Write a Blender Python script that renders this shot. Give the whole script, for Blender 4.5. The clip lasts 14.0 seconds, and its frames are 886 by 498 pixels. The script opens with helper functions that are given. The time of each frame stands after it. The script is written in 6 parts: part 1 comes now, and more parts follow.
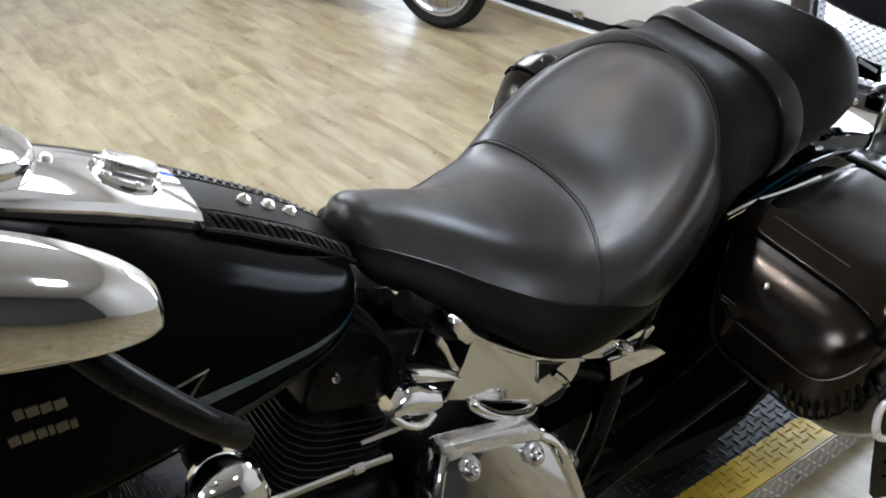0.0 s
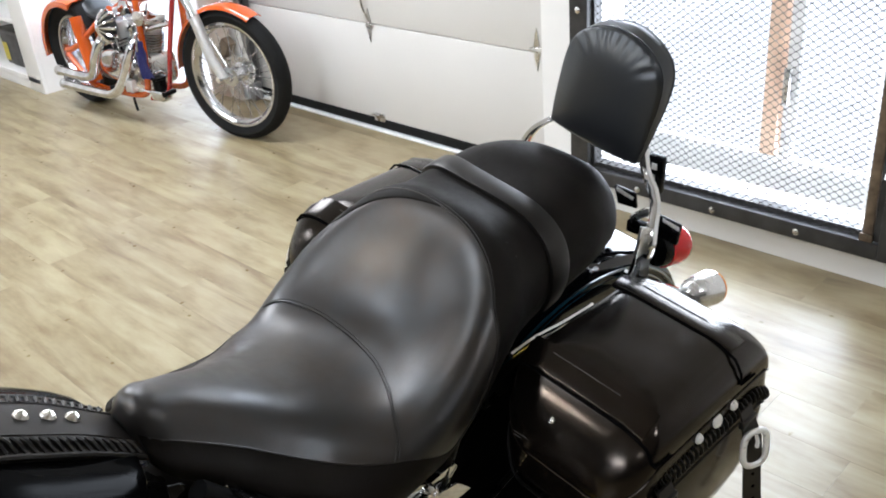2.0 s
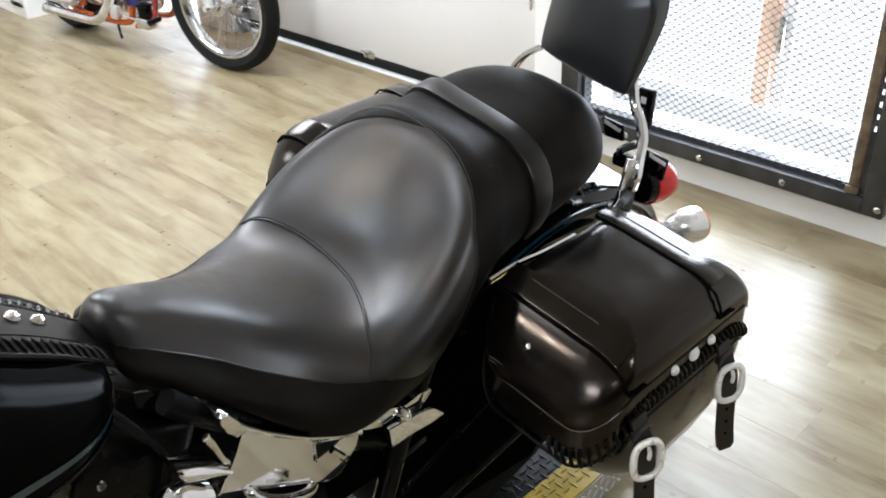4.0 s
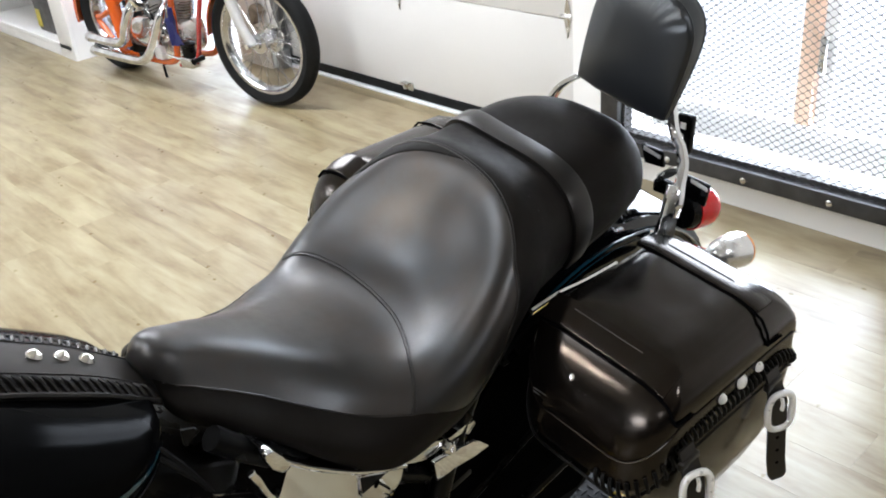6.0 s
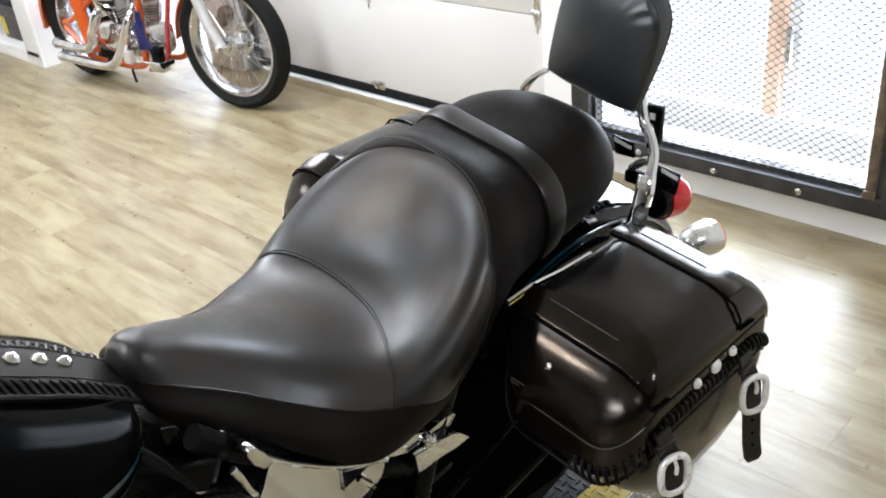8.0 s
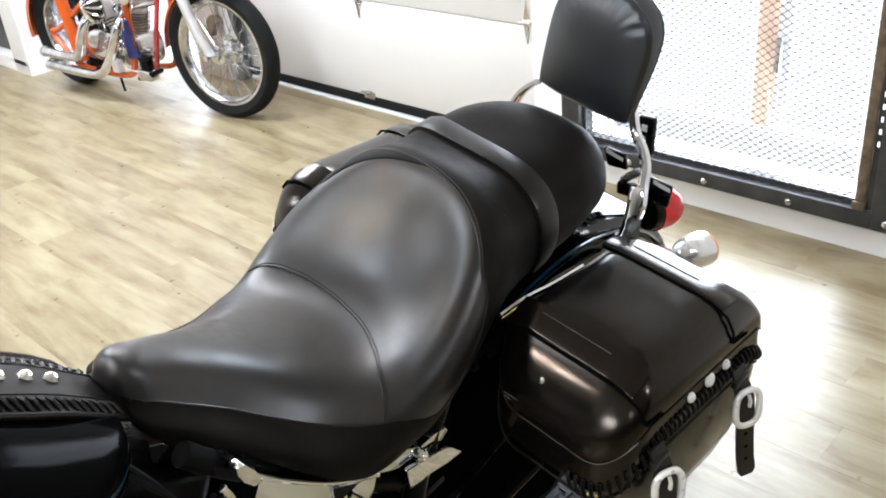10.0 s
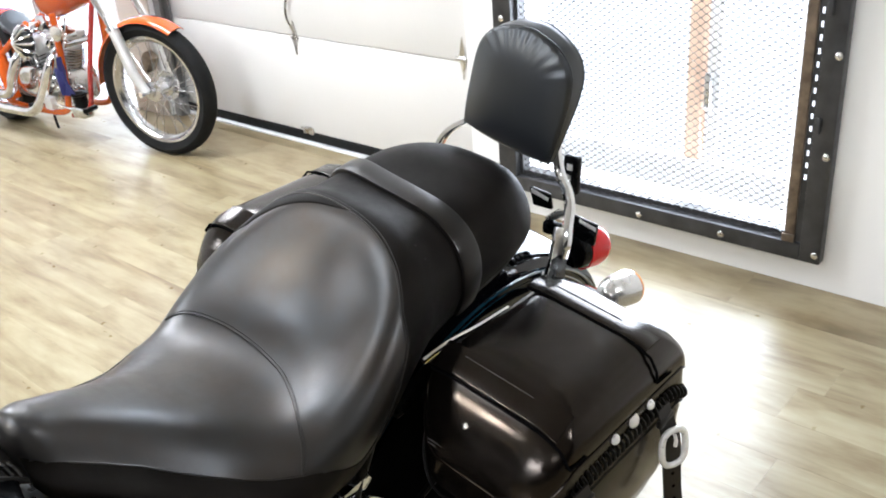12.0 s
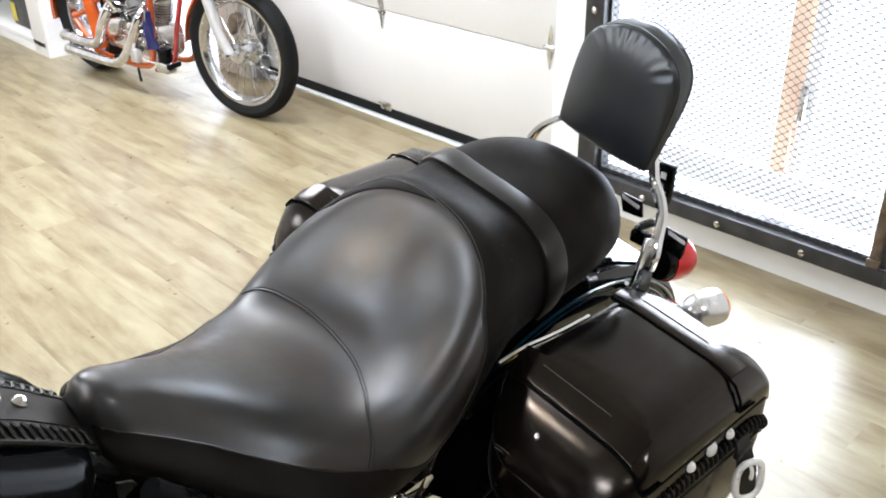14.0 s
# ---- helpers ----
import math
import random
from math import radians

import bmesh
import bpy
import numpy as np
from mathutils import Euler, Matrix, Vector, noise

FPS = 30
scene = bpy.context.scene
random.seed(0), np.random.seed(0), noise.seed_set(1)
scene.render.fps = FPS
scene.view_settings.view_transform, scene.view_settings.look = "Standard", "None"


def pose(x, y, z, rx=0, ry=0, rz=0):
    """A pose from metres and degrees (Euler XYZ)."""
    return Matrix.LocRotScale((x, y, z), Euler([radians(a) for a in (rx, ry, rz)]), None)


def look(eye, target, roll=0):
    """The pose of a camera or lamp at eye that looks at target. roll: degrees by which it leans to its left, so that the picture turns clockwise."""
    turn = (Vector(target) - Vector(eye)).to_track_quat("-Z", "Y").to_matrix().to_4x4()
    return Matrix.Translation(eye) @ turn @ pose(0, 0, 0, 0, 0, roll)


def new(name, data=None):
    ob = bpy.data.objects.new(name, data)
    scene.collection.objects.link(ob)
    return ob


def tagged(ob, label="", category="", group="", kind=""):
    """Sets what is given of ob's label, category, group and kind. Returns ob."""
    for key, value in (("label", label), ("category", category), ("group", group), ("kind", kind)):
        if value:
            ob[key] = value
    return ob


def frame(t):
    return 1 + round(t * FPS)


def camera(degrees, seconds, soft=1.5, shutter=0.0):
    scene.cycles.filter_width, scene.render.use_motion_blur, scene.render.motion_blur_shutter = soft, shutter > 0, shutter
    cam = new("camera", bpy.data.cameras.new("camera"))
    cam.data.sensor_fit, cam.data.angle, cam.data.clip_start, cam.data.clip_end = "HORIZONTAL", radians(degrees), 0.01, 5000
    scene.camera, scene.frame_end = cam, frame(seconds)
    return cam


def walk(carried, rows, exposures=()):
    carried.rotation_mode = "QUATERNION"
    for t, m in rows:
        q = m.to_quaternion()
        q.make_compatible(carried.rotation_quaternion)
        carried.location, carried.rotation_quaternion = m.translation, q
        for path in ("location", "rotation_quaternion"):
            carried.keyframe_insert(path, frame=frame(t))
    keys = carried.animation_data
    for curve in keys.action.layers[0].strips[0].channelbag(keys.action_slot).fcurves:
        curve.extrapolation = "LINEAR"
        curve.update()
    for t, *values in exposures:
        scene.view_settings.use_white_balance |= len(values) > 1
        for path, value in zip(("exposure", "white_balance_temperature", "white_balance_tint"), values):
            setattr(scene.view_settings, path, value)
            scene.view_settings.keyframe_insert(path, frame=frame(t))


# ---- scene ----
import functools

cam = camera(51.5, 14.0, soft=1.9)
PATH = [
    (0.0, (0.567, -0.097, 1.420), (-0.751, 0.695, 0.484), -5.58),
    (0.5, (0.580, -0.078, 1.430), (-0.702, 0.816, 0.538), -3.61),
    (1.0, (0.575, -0.054, 1.440), (-0.655, 0.897, 0.532), -4.79),
    (1.5, (0.574, -0.042, 1.485), (-0.567, 0.936, 0.494), -6.70),
    (2.0, (0.594, -0.039, 1.528), (-0.566, 1.060, 0.698), -4.99),
    (2.5, (0.597, -0.038, 1.526), (-0.555, 1.076, 0.705), -4.10),
    (3.0, (0.594, -0.032, 1.510), (-0.540, 1.073, 0.655), -4.73),
    (3.5, (0.595, -0.035, 1.484), (-0.505, 1.050, 0.562), -2.21),
    (6.0, (0.598, -0.031, 1.490), (-0.588, 1.010, 0.625), -5.21),
    (6.5, (0.597, -0.034, 1.486), (-0.572, 1.020, 0.613), -4.39),
    (7.0, (0.599, -0.027, 1.479), (-0.570, 1.025, 0.603), -6.51),
    (7.5, (0.601, -0.038, 1.488), (-0.551, 1.050, 0.635), -6.81),
    (8.0, (0.607, -0.039, 1.488), (-0.546, 1.035, 0.618), -5.92),
    (10.5, (0.595, -0.027, 1.490), (-0.545, 1.083, 0.647), -5.51),
    (11.0, (0.610, -0.006, 1.505), (-0.511, 1.170, 0.731), -5.99),
    (11.5, (0.618, 0.002, 1.508), (-0.461, 1.216, 0.731), -5.64),
    (12.0, (0.611, 0.008, 1.495), (-0.474, 1.193, 0.683), -4.67),
    (12.5, (0.587, 0.008, 1.492), (-0.519, 1.160, 0.661), -3.41),
    (13.0, (0.572, -0.060, 1.502), (-0.542, 1.103, 0.699), -2.99),
    (13.5, (0.570, -0.121, 1.490), (-0.451, 1.069, 0.605), -1.94),
    (14.0, (0.553, 0.014, 1.499), (-0.602, 1.109, 0.659), -0.88),
]
walk(cam, [(t, look(eye, target, roll)) for t, eye, target, roll in PATH],
     exposures=[(0.0, -0.31, 5650, 10), (1.5, -0.30, 5800, 10), (3.0, -0.14, 5800, 10), (8.0, -0.03, 5800, 10), (11.0, 0.18, 5800, 10), (14.0, 0.15, 5800, 10)])

# ---------------------------------------------------------------- light
world = bpy.data.worlds.new("sky")
scene.world = world
world.use_nodes = True
wn = world.node_tree.nodes
sky = wn.new("ShaderNodeTexSky")
sky.sky_type = "NISHITA"
sky.sun_disc = False
sky.sun_elevation, sky.sun_rotation = radians(51), radians(-79)
world.node_tree.links.new(sky.outputs[0], wn["Background"].inputs[0])
wn["Background"].inputs[1].default_value = 0.15

sun = new("sun", bpy.data.lights.new("sun", "SUN"))
sun.data.energy, sun.data.angle, sun.data.color = 3.0, radians(0.5), (1.0, 0.95, 0.88)
sun.matrix_world = look((0, 0, 20), (16.0, 3.0, 0))


def area(name, x, y, z, sx, sy, watts, colour, target):
    ob = new(name, bpy.data.lights.new(name, "AREA"))
    ob.data.shape, ob.data.size, ob.data.size_y = "RECTANGLE", sx, sy
    ob.data.energy, ob.data.color = watts, colour
    ob.matrix_world = look((x, y, z), target)
    return ob


# added ceiling lamps, out of view and set by where highlights fall, and the daylight that comes in by the two openings
COOL = (0.96, 0.98, 1.0)
# the last two were added to brighten the window wall
CEILING_LAMPS = [(-2.4, 1.7, 40, 1.0), (-3.5, 0.95, 88, 1.35), (-4.5, -2.4, 88, 1.0), (-1.10, -2.10, 54, 0.16), (-1.15, -0.75, 17, 1.05), (3.2, -2.8, 8, 1.0), (1.1, -5.4, 235, 1.6), (2.6, 1.2, 32, 0.6)]
for lx, ly, watts, size in CEILING_LAMPS:
    area("ceiling_lamp", lx, ly, 2.93, 1.0 * size, 0.7 * size, watts, (1.0, 0.90, 0.76) if size < 0.25 else (0.90, 0.955, 1.0) if size == 1.05 else (1.0, 0.98, 0.96), (lx, 2.6, 0.4) if ly < -5 else (lx, ly + 0.001, 0))
area("window_light", -0.80, 2.80, 1.10, 0.90, 1.9, 64, COOL, (-0.80, 0.0, 0.7))
area("window_light", -4.35, 2.86, 1.05, 0.65, 1.9, 20, COOL, (-4.35, 0.0, 0.6))

# ---------------------------------------------------------------- materials


def nodes(name):
    m = bpy.data.materials.new(name)
    m.use_nodes = True
    t = m.node_tree
    return m, t, t.nodes["Principled BSDF"]


def link(t, a, b):
    t.links.new(a, b)


def ramp(t, fac, stops):
    r = t.nodes.new("ShaderNodeValToRGB")
    el = r.color_ramp.elements
    el[0].position, el[0].color = stops[0][0], (*stops[0][1], 1)
    el[1].position, el[1].color = stops[-1][0], (*stops[-1][1], 1)
    for p, c in stops[1:-1]:
        e = el.new(p)
        e.color = (*c, 1)
    link(t, fac, r.inputs[0])
    return r.outputs[0]


def noise_tex(t, scale, detail=4, rough=0.55, coords=None, stretch=None):
    n = t.nodes.new("ShaderNodeTexNoise")
    n.inputs["Scale"].default_value, n.inputs["Detail"].default_value, n.inputs["Roughness"].default_value = scale, detail, rough
    tc = t.nodes.new("ShaderNodeTexCoord")
    src = tc.outputs[coords or "Object"]
    if stretch:
        mp = t.nodes.new("ShaderNodeMapping")
        mp.inputs["Scale"].default_value = stretch
        link(t, src, mp.inputs[0])
        src = mp.outputs[0]
    link(t, src, n.inputs["Vector"])
    return n.outputs[0]


def bump(t, b, height, strength, distance=0.002):
    n = t.nodes.new("ShaderNodeBump")
    n.inputs["Strength"].default_value, n.inputs["Distance"].default_value = strength, distance
    link(t, height, n.inputs["Height"])
    link(t, n.outputs[0], b.inputs["Normal"])


def plain(name, colour, rough, metal=0.0, vary=0.12, scale=9.0, grain=160.0, relief=0.08, coat=0.0, rough_vary=0.12, gloss=0.5):
    """A surface with a mottle at two scales, a fine relief and an uneven gloss."""
    m, t, b = nodes(name)
    b.inputs["Metallic"].default_value = metal
    b.inputs["Coat Weight"].default_value = coat
    b.inputs["Coat Roughness"].default_value = 0.05
    b.inputs["Specular IOR Level"].default_value = gloss
    big, small = noise_tex(t, scale, 5), noise_tex(t, grain, 3)
    lo, hi = [max(0, c * (1 - vary)) for c in colour], [min(1, c * (1 + vary)) for c in colour]
    link(t, ramp(t, big, [(0.3, lo), (0.7, hi)]), b.inputs["Base Color"])
    r = ramp(t, noise_tex(t, scale * 2.3, 6), [(0.25, (max(0.02, rough - rough_vary),) * 3), (0.75, (min(1, rough + rough_vary),) * 3)])
    link(t, r, b.inputs["Roughness"])
    if relief:
        bump(t, b, small, relief, 0.001)
    return m


def leather(name, colour, rough, sheen_tint, wear=0.3, gloss=0.5, mottle=0.35, brown_sheen=None):
    m, t, b = nodes(name)
    v = t.nodes.new("ShaderNodeTexVoronoi")
    v.inputs["Scale"].default_value = 420
    tc = t.nodes.new("ShaderNodeTexCoord")
    link(t, tc.outputs["Object"], v.inputs["Vector"])
    big = noise_tex(t, 6, 5)
    link(t, ramp(t, big, [(0.3, [c * (1 - wear) for c in colour]), (0.7, [c * (1 + wear) for c in colour])]), b.inputs["Base Color"])
    fine = t.nodes.new("ShaderNodeMath")
    fine.operation = "MULTIPLY_ADD"
    link(t, noise_tex(t, 70, 6), fine.inputs[0])
    fine.inputs[1].default_value = 0.55
    link(t, noise_tex(t, 13, 5), fine.inputs[2])
    link(t, ramp(t, fine.outputs[0], [(0.55, (rough - 0.07 * mottle,) * 3), (0.78, (rough + 0.01,) * 3), (1.0, (rough + 0.11 * mottle,) * 3)]), b.inputs["Roughness"])
    b.inputs["Specular IOR Level"].default_value = gloss
    b.inputs["Specular Tint"].default_value = (*sheen_tint, 1)
    if brown_sheen:
        # brown of rubbed dye and of warm reflections, put into the gloss tint
        link(t, ramp(t, noise_tex(t, 7, 6, 0.62), [(0.42, sheen_tint), (0.74, brown_sheen)]), b.inputs["Specular Tint"])
    mix = t.nodes.new("ShaderNodeMath")
    mix.operation = "MULTIPLY_ADD"
    link(t, noise_tex(t, 38, 4), mix.inputs[0])
    mix.inputs[1].default_value = 1.6
    link(t, v.outputs["Distance"], mix.inputs[2])
    bump(t, b, mix.outputs[0], 0.035 + 0.025 * mottle, 0.0010)
    return m


def plank_material(name, stops, rough):
    """Limed oak vinyl: streaks along x, each plank with its own tone."""
    m, t, b = nodes(name)
    info = t.nodes.new("ShaderNodeObjectInfo")
    tc = t.nodes.new("ShaderNodeTexCoord")
    off = t.nodes.new("ShaderNodeVectorMath")
    off.operation = "MULTIPLY_ADD"
    cmb = t.nodes.new("ShaderNodeCombineXYZ")
    mul = t.nodes.new("ShaderNodeMath")
    mul.operation = "MULTIPLY"
    mul.inputs[1].default_value = 37.0
    link(t, info.outputs["Random"], mul.inputs[0])
    for i in range(3):
        link(t, mul.outputs[0], cmb.inputs[i])
    link(t, tc.outputs["Object"], off.inputs[0])
    off.inputs[1].default_value = (1, 1, 1)
    link(t, cmb.outputs[0], off.inputs[2])
    mp = t.nodes.new("ShaderNodeMapping")
    mp.inputs["Scale"].default_value = (1.3, 9, 1)
    link(t, off.outputs[0], mp.inputs[0])
    n1 = t.nodes.new("ShaderNodeTexNoise")
    n1.inputs["Scale"].default_value, n1.inputs["Detail"].default_value, n1.inputs["Distortion"].default_value = 1.5, 7, 0.9
    link(t, mp.outputs[0], n1.inputs["Vector"])
    mp2 = t.nodes.new("ShaderNodeMapping")
    mp2.inputs["Scale"].default_value = (9, 170, 1)
    link(t, off.outputs[0], mp2.inputs[0])
    n2 = t.nodes.new("ShaderNodeTexNoise")
    n2.inputs["Scale"].default_value, n2.inputs["Detail"].default_value = 1.0, 5
    link(t, mp2.outputs[0], n2.inputs["Vector"])
    add = t.nodes.new("ShaderNodeMath")
    add.operation = "MULTIPLY_ADD"
    link(t, n2.outputs[0], add.inputs[0])
    add.inputs[1].default_value = 0.17
    link(t, n1.outputs[0], add.inputs[2])
    tone = t.nodes.new("ShaderNodeMath")
    tone.operation = "MULTIPLY_ADD"
    link(t, info.outputs["Random"], tone.inputs[0])
    tone.inputs[1].default_value = 0.19
    link(t, add.outputs[0], tone.inputs[2])
    mp3 = t.nodes.new("ShaderNodeMapping")
    mp3.inputs["Scale"].default_value = (1.0, 3.2, 1)
    link(t, off.outputs[0], mp3.inputs[0])
    n3 = t.nodes.new("ShaderNodeTexNoise")
    n3.inputs["Scale"].default_value, n3.inputs["Detail"].default_value, n3.inputs["Roughness"].default_value = 3.4, 4, 0.62
    link(t, mp3.outputs[0], n3.inputs["Vector"])
    tint = t.nodes.new("ShaderNodeMix")
    tint.data_type, tint.blend_type = "RGBA", "MULTIPLY"
    tint.inputs["Factor"].default_value = 1.0
    link(t, ramp(t, tone.outputs[0], stops), tint.inputs["A"])
    link(t, ramp(t, n3.outputs[0], [(0.28, (0.62, 0.54, 0.42)), (0.49, (0.97, 0.945, 0.895)), (0.66, (1.12, 1.125, 1.12))]), tint.inputs["B"])
    link(t, tint.outputs["Result"], b.inputs["Base Color"])
    link(t, ramp(t, noise_tex(t, 3, 6), [(0.3, (rough - 0.06,) * 3), (0.7, (rough + 0.08,) * 3)]), b.inputs["Roughness"])
    b.inputs["Specular IOR Level"].default_value = 0.65
    bump(t, b, add.outputs[0], 0.04, 0.002)
    return m


def glow(name, colour, strength):
    m = bpy.data.materials.new(name)
    m.use_nodes = True
    t = m.node_tree
    t.nodes.remove(t.nodes["Principled BSDF"])
    e = t.nodes.new("ShaderNodeEmission")
    e.inputs[0].default_value, e.inputs[1].default_value = (*colour, 1), strength
    link(t, e.outputs[0], t.nodes["Material Output"].inputs[0])
    return m


SEAT_LEATHER = leather("seat_leather", (0.0058, 0.0048, 0.0042), 0.36, (0.97, 0.99, 1.0), wear=0.5, gloss=0.78, mottle=0.9, brown_sheen=(0.98, 0.80, 0.65))
# also covers the saddle's sides, where its dull finish stands for shade
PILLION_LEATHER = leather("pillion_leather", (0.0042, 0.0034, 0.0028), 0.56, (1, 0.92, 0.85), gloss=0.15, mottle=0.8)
BAG_LEATHER = leather("bag_leather", (0.0036, 0.0028, 0.0022), 0.18, (1, 0.88, 0.77), wear=0.3, gloss=0.38, mottle=0.9, brown_sheen=(0.72, 0.50, 0.34))
PAD_LEATHER = leather("pad_leather", (0.009, 0.010, 0.012), 0.36, (0.93, 0.97, 1), gloss=0.9, mottle=0.3)
STRAP_LEATHER = leather("strap_leather", (0.005, 0.0044, 0.004), 0.34, (1, 0.95, 0.9), gloss=0.4)
BIB_LEATHER = leather("bib_leather", (0.0075, 0.0062, 0.0052), 0.44, (1, 0.94, 0.88), gloss=0.30)
THREAD_DARK = plain("dark_thread", (0.022, 0.020, 0.018), 0.6)
LACE_LEATHER = leather("lace_leather", (0.0022, 0.002, 0.0018), 0.45, (1, 0.97, 0.93), gloss=0.12)
THREAD = plain("thread", (0.10, 0.094, 0.088), 0.7)
CHROME = plain("chrome", (0.86, 0.86, 0.87), 0.06, 1.0, vary=0.02, relief=0.0, rough_vary=0.03)
ENGINE_CHROME = plain("engine_chrome", (0.66, 0.66, 0.67), 0.12, 1.0, vary=0.25, scale=22, relief=0.04, rough_vary=0.05)
BUCKLE_METAL = plain("buckle_metal", (0.88, 0.86, 0.83), 0.34, 0.35, vary=0.10, scale=40, relief=0.05)
RIM_CHROME = plain("rim_chrome", (0.56, 0.56, 0.57), 0.20, 1.0, vary=0.10, relief=0.0)
SATIN = plain("satin_metal", (0.62, 0.61, 0.59), 0.28, 1.0, vary=0.08, relief=0.03)
BRIGHT_NICKEL = plain("bright_nickel", (0.86, 0.85, 0.83), 0.24, 0.75, vary=0.03, relief=0.0)
CAST_ALLOY = plain("cast_alloy", (0.62, 0.61, 0.59), 0.38, 0.55, vary=0.08, relief=0.05)
NICKEL = plain("nickel", (0.78, 0.75, 0.70), 0.20, 1.0, vary=0.08, relief=0.02)
BLACK_PAINT = plain("black_paint", (0.0025, 0.0027, 0.0034), 0.06, 0.0, relief=0.0, coat=0.0, rough_vary=0.02, gloss=0.45)
TANK_PAINT = plain("tank_paint", (0.0022, 0.0022, 0.0023), 0.14, 0.0, relief=0.0, rough_vary=0.03, gloss=0.02)
TEAL_PAINT = plain("teal_paint", (0.008, 0.045, 0.070), 0.16, 0.0, relief=0.0, coat=1.0, rough_vary=0.03)
SILVER_PAINT = plain("silver_paint", (0.018, 0.018, 0.018), 0.30, 0.3, relief=0.0, coat=0.3)
SIDE_PANEL = plain("console_grey", (0.035, 0.035, 0.036), 0.30, 0.3, relief=0.0)
GOLD_BAR = plain("emblem_gold", (0.11, 0.093, 0.062), 0.35, 0.4, relief=0.0)
BLACK_METAL = plain("black_metal", (0.003, 0.003, 0.003), 0.30, 0.0, relief=0.05, gloss=0.12)
FIN_METAL = plain("fin_metal", (0.022, 0.022, 0.022), 0.30, 0.2, relief=0.02, gloss=0.12)
BLACK_PLASTIC = plain("black_plastic", (0.003, 0.003, 0.0032), 0.6, 0.0, relief=0.08, gloss=0.0)
RUBBER = plain("rubber", (0.012, 0.012, 0.012), 0.68, 0.0, relief=0.2, gloss=0.1)
RED_LENS = plain("red_lens", (0.70, 0.010, 0.015), 0.12, 0.0, vary=0.05, relief=0.0, gloss=0.25)
AMBER_LENS = plain("amber_lens", (0.80, 0.25, 0.04), 0.12, 0.0, vary=0.05, relief=0.0, coat=0.6)
ORANGE_PAINT = plain("orange_paint", (0.50, 0.082, 0.008), 0.20, 0.0, vary=0.06, relief=0.0, coat=0.5, rough_vary=0.05)
RED_PAINT = plain("red_paint", (0.32, 0.022, 0.022), 0.22, 0.0, vary=0.08, relief=0.0, coat=0.8)
BLUE_CLOTH = plain("blue_cloth", (0.012, 0.015, 0.10), 0.6, 0.0, relief=0.3)
WALL_PAINT = plain("wall_paint", (0.85, 0.84, 0.815), 0.62, 0.0, vary=0.03, scale=1.6, grain=90, relief=0.12)
DOOR_PAINT = plain("door_paint", (0.66, 0.645, 0.615), 0.42, 0.0, vary=0.03, scale=1.3, grain=60, relief=0.06)
CABINET_PAINT = plain("cabinet_paint", (0.80, 0.79, 0.77), 0.45, 0.0, vary=0.03, scale=2.0, relief=0.04)
CEILING_PAINT = plain("ceiling_paint", (0.62, 0.615, 0.61), 0.8, 0.0, vary=0.03, scale=1.5, relief=0.1)
# for unseen walls behind the camera, near black to keep reflections dark
DARK_WALL = plain("unseen_wall_black", (0.05, 0.048, 0.045), 0.6, 0.0, vary=0.05, scale=1.0, relief=0.08)
FRAME_STEEL = plain("frame_steel", (0.045, 0.045, 0.046), 0.42, 0.3, vary=0.35, scale=14, relief=0.2)
TRACK_STEEL = plain("track_steel", (0.20, 0.20, 0.195), 0.42, 0.5, vary=0.2, scale=12, relief=0.1)
TAN_PAINT = plain("tan_board", (0.50, 0.455, 0.385), 0.6, 0.0, vary=0.08, scale=3, relief=0.15)
MESH_STEEL = plain("mesh_steel", (0.028, 0.025, 0.022), 0.5, 0.1, vary=0.3, scale=30, relief=0.0)
RUSTY_STEEL = plain("rusty_steel", (0.16, 0.12, 0.085), 0.5, 0.4, vary=0.5, scale=20, relief=0.2)
ALUMINIUM = plain("tread_plate", (0.46, 0.45, 0.43), 0.36, 0.6, vary=0.15, scale=12, relief=0.08)
YELLOW_PLATE = plain("yellow_plate", (0.38, 0.262, 0.010), 0.45, 0.0, vary=0.25, scale=14, relief=0.1, gloss=0.2)
BLACK_PLATE = plain("black_plate", (0.010, 0.0103, 0.0108), 0.50, 0.0, vary=0.25, scale=14, relief=0.1, gloss=0.22)
CONCRETE = plain("concrete", (0.62, 0.62, 0.61), 0.85, 0.0, vary=0.12, scale=2.0, relief=0.3)
# rail and post colours are lightened for the overexposed daylight outside
PALE_RAIL = plain("pale_rail", (0.82, 0.81, 0.79), 0.6, 0.0, vary=0.15, scale=8, relief=0.1)
WOOD_POST = plain("painted_post", (0.80, 0.56, 0.40), 0.55, 0.0, vary=0.1, scale=6, relief=0.1)
SHELF_DARK = plain("dark_bin", (0.05, 0.05, 0.052), 0.5, 0.0, vary=0.2, relief=0.1)
YELLOW_LABEL = plain("yellow_label", (0.6, 0.5, 0.08), 0.5, 0.0, relief=0.0)
BLUE_SIGN = plain("blue_sign", (0.03, 0.14, 0.62), 0.4, 0.0, vary=0.05, relief=0.0)
GLASS_LIGHT = glow("lamp_diffuser", (1.0, 0.97, 0.92), 5.0)
# glowing board that stands for the blown-out daylight outside
DAYLIGHT = glow("daylight_board", (0.97, 0.99, 1.0), 8.0)
OAK = plank_material("oak_vinyl", [(0.36, (0.165, 0.125, 0.066)), (0.52, (0.240, 0.195, 0.114)), (0.68, (0.296, 0.252, 0.156)), (0.90, (0.345, 0.304, 0.198))], 0.31)
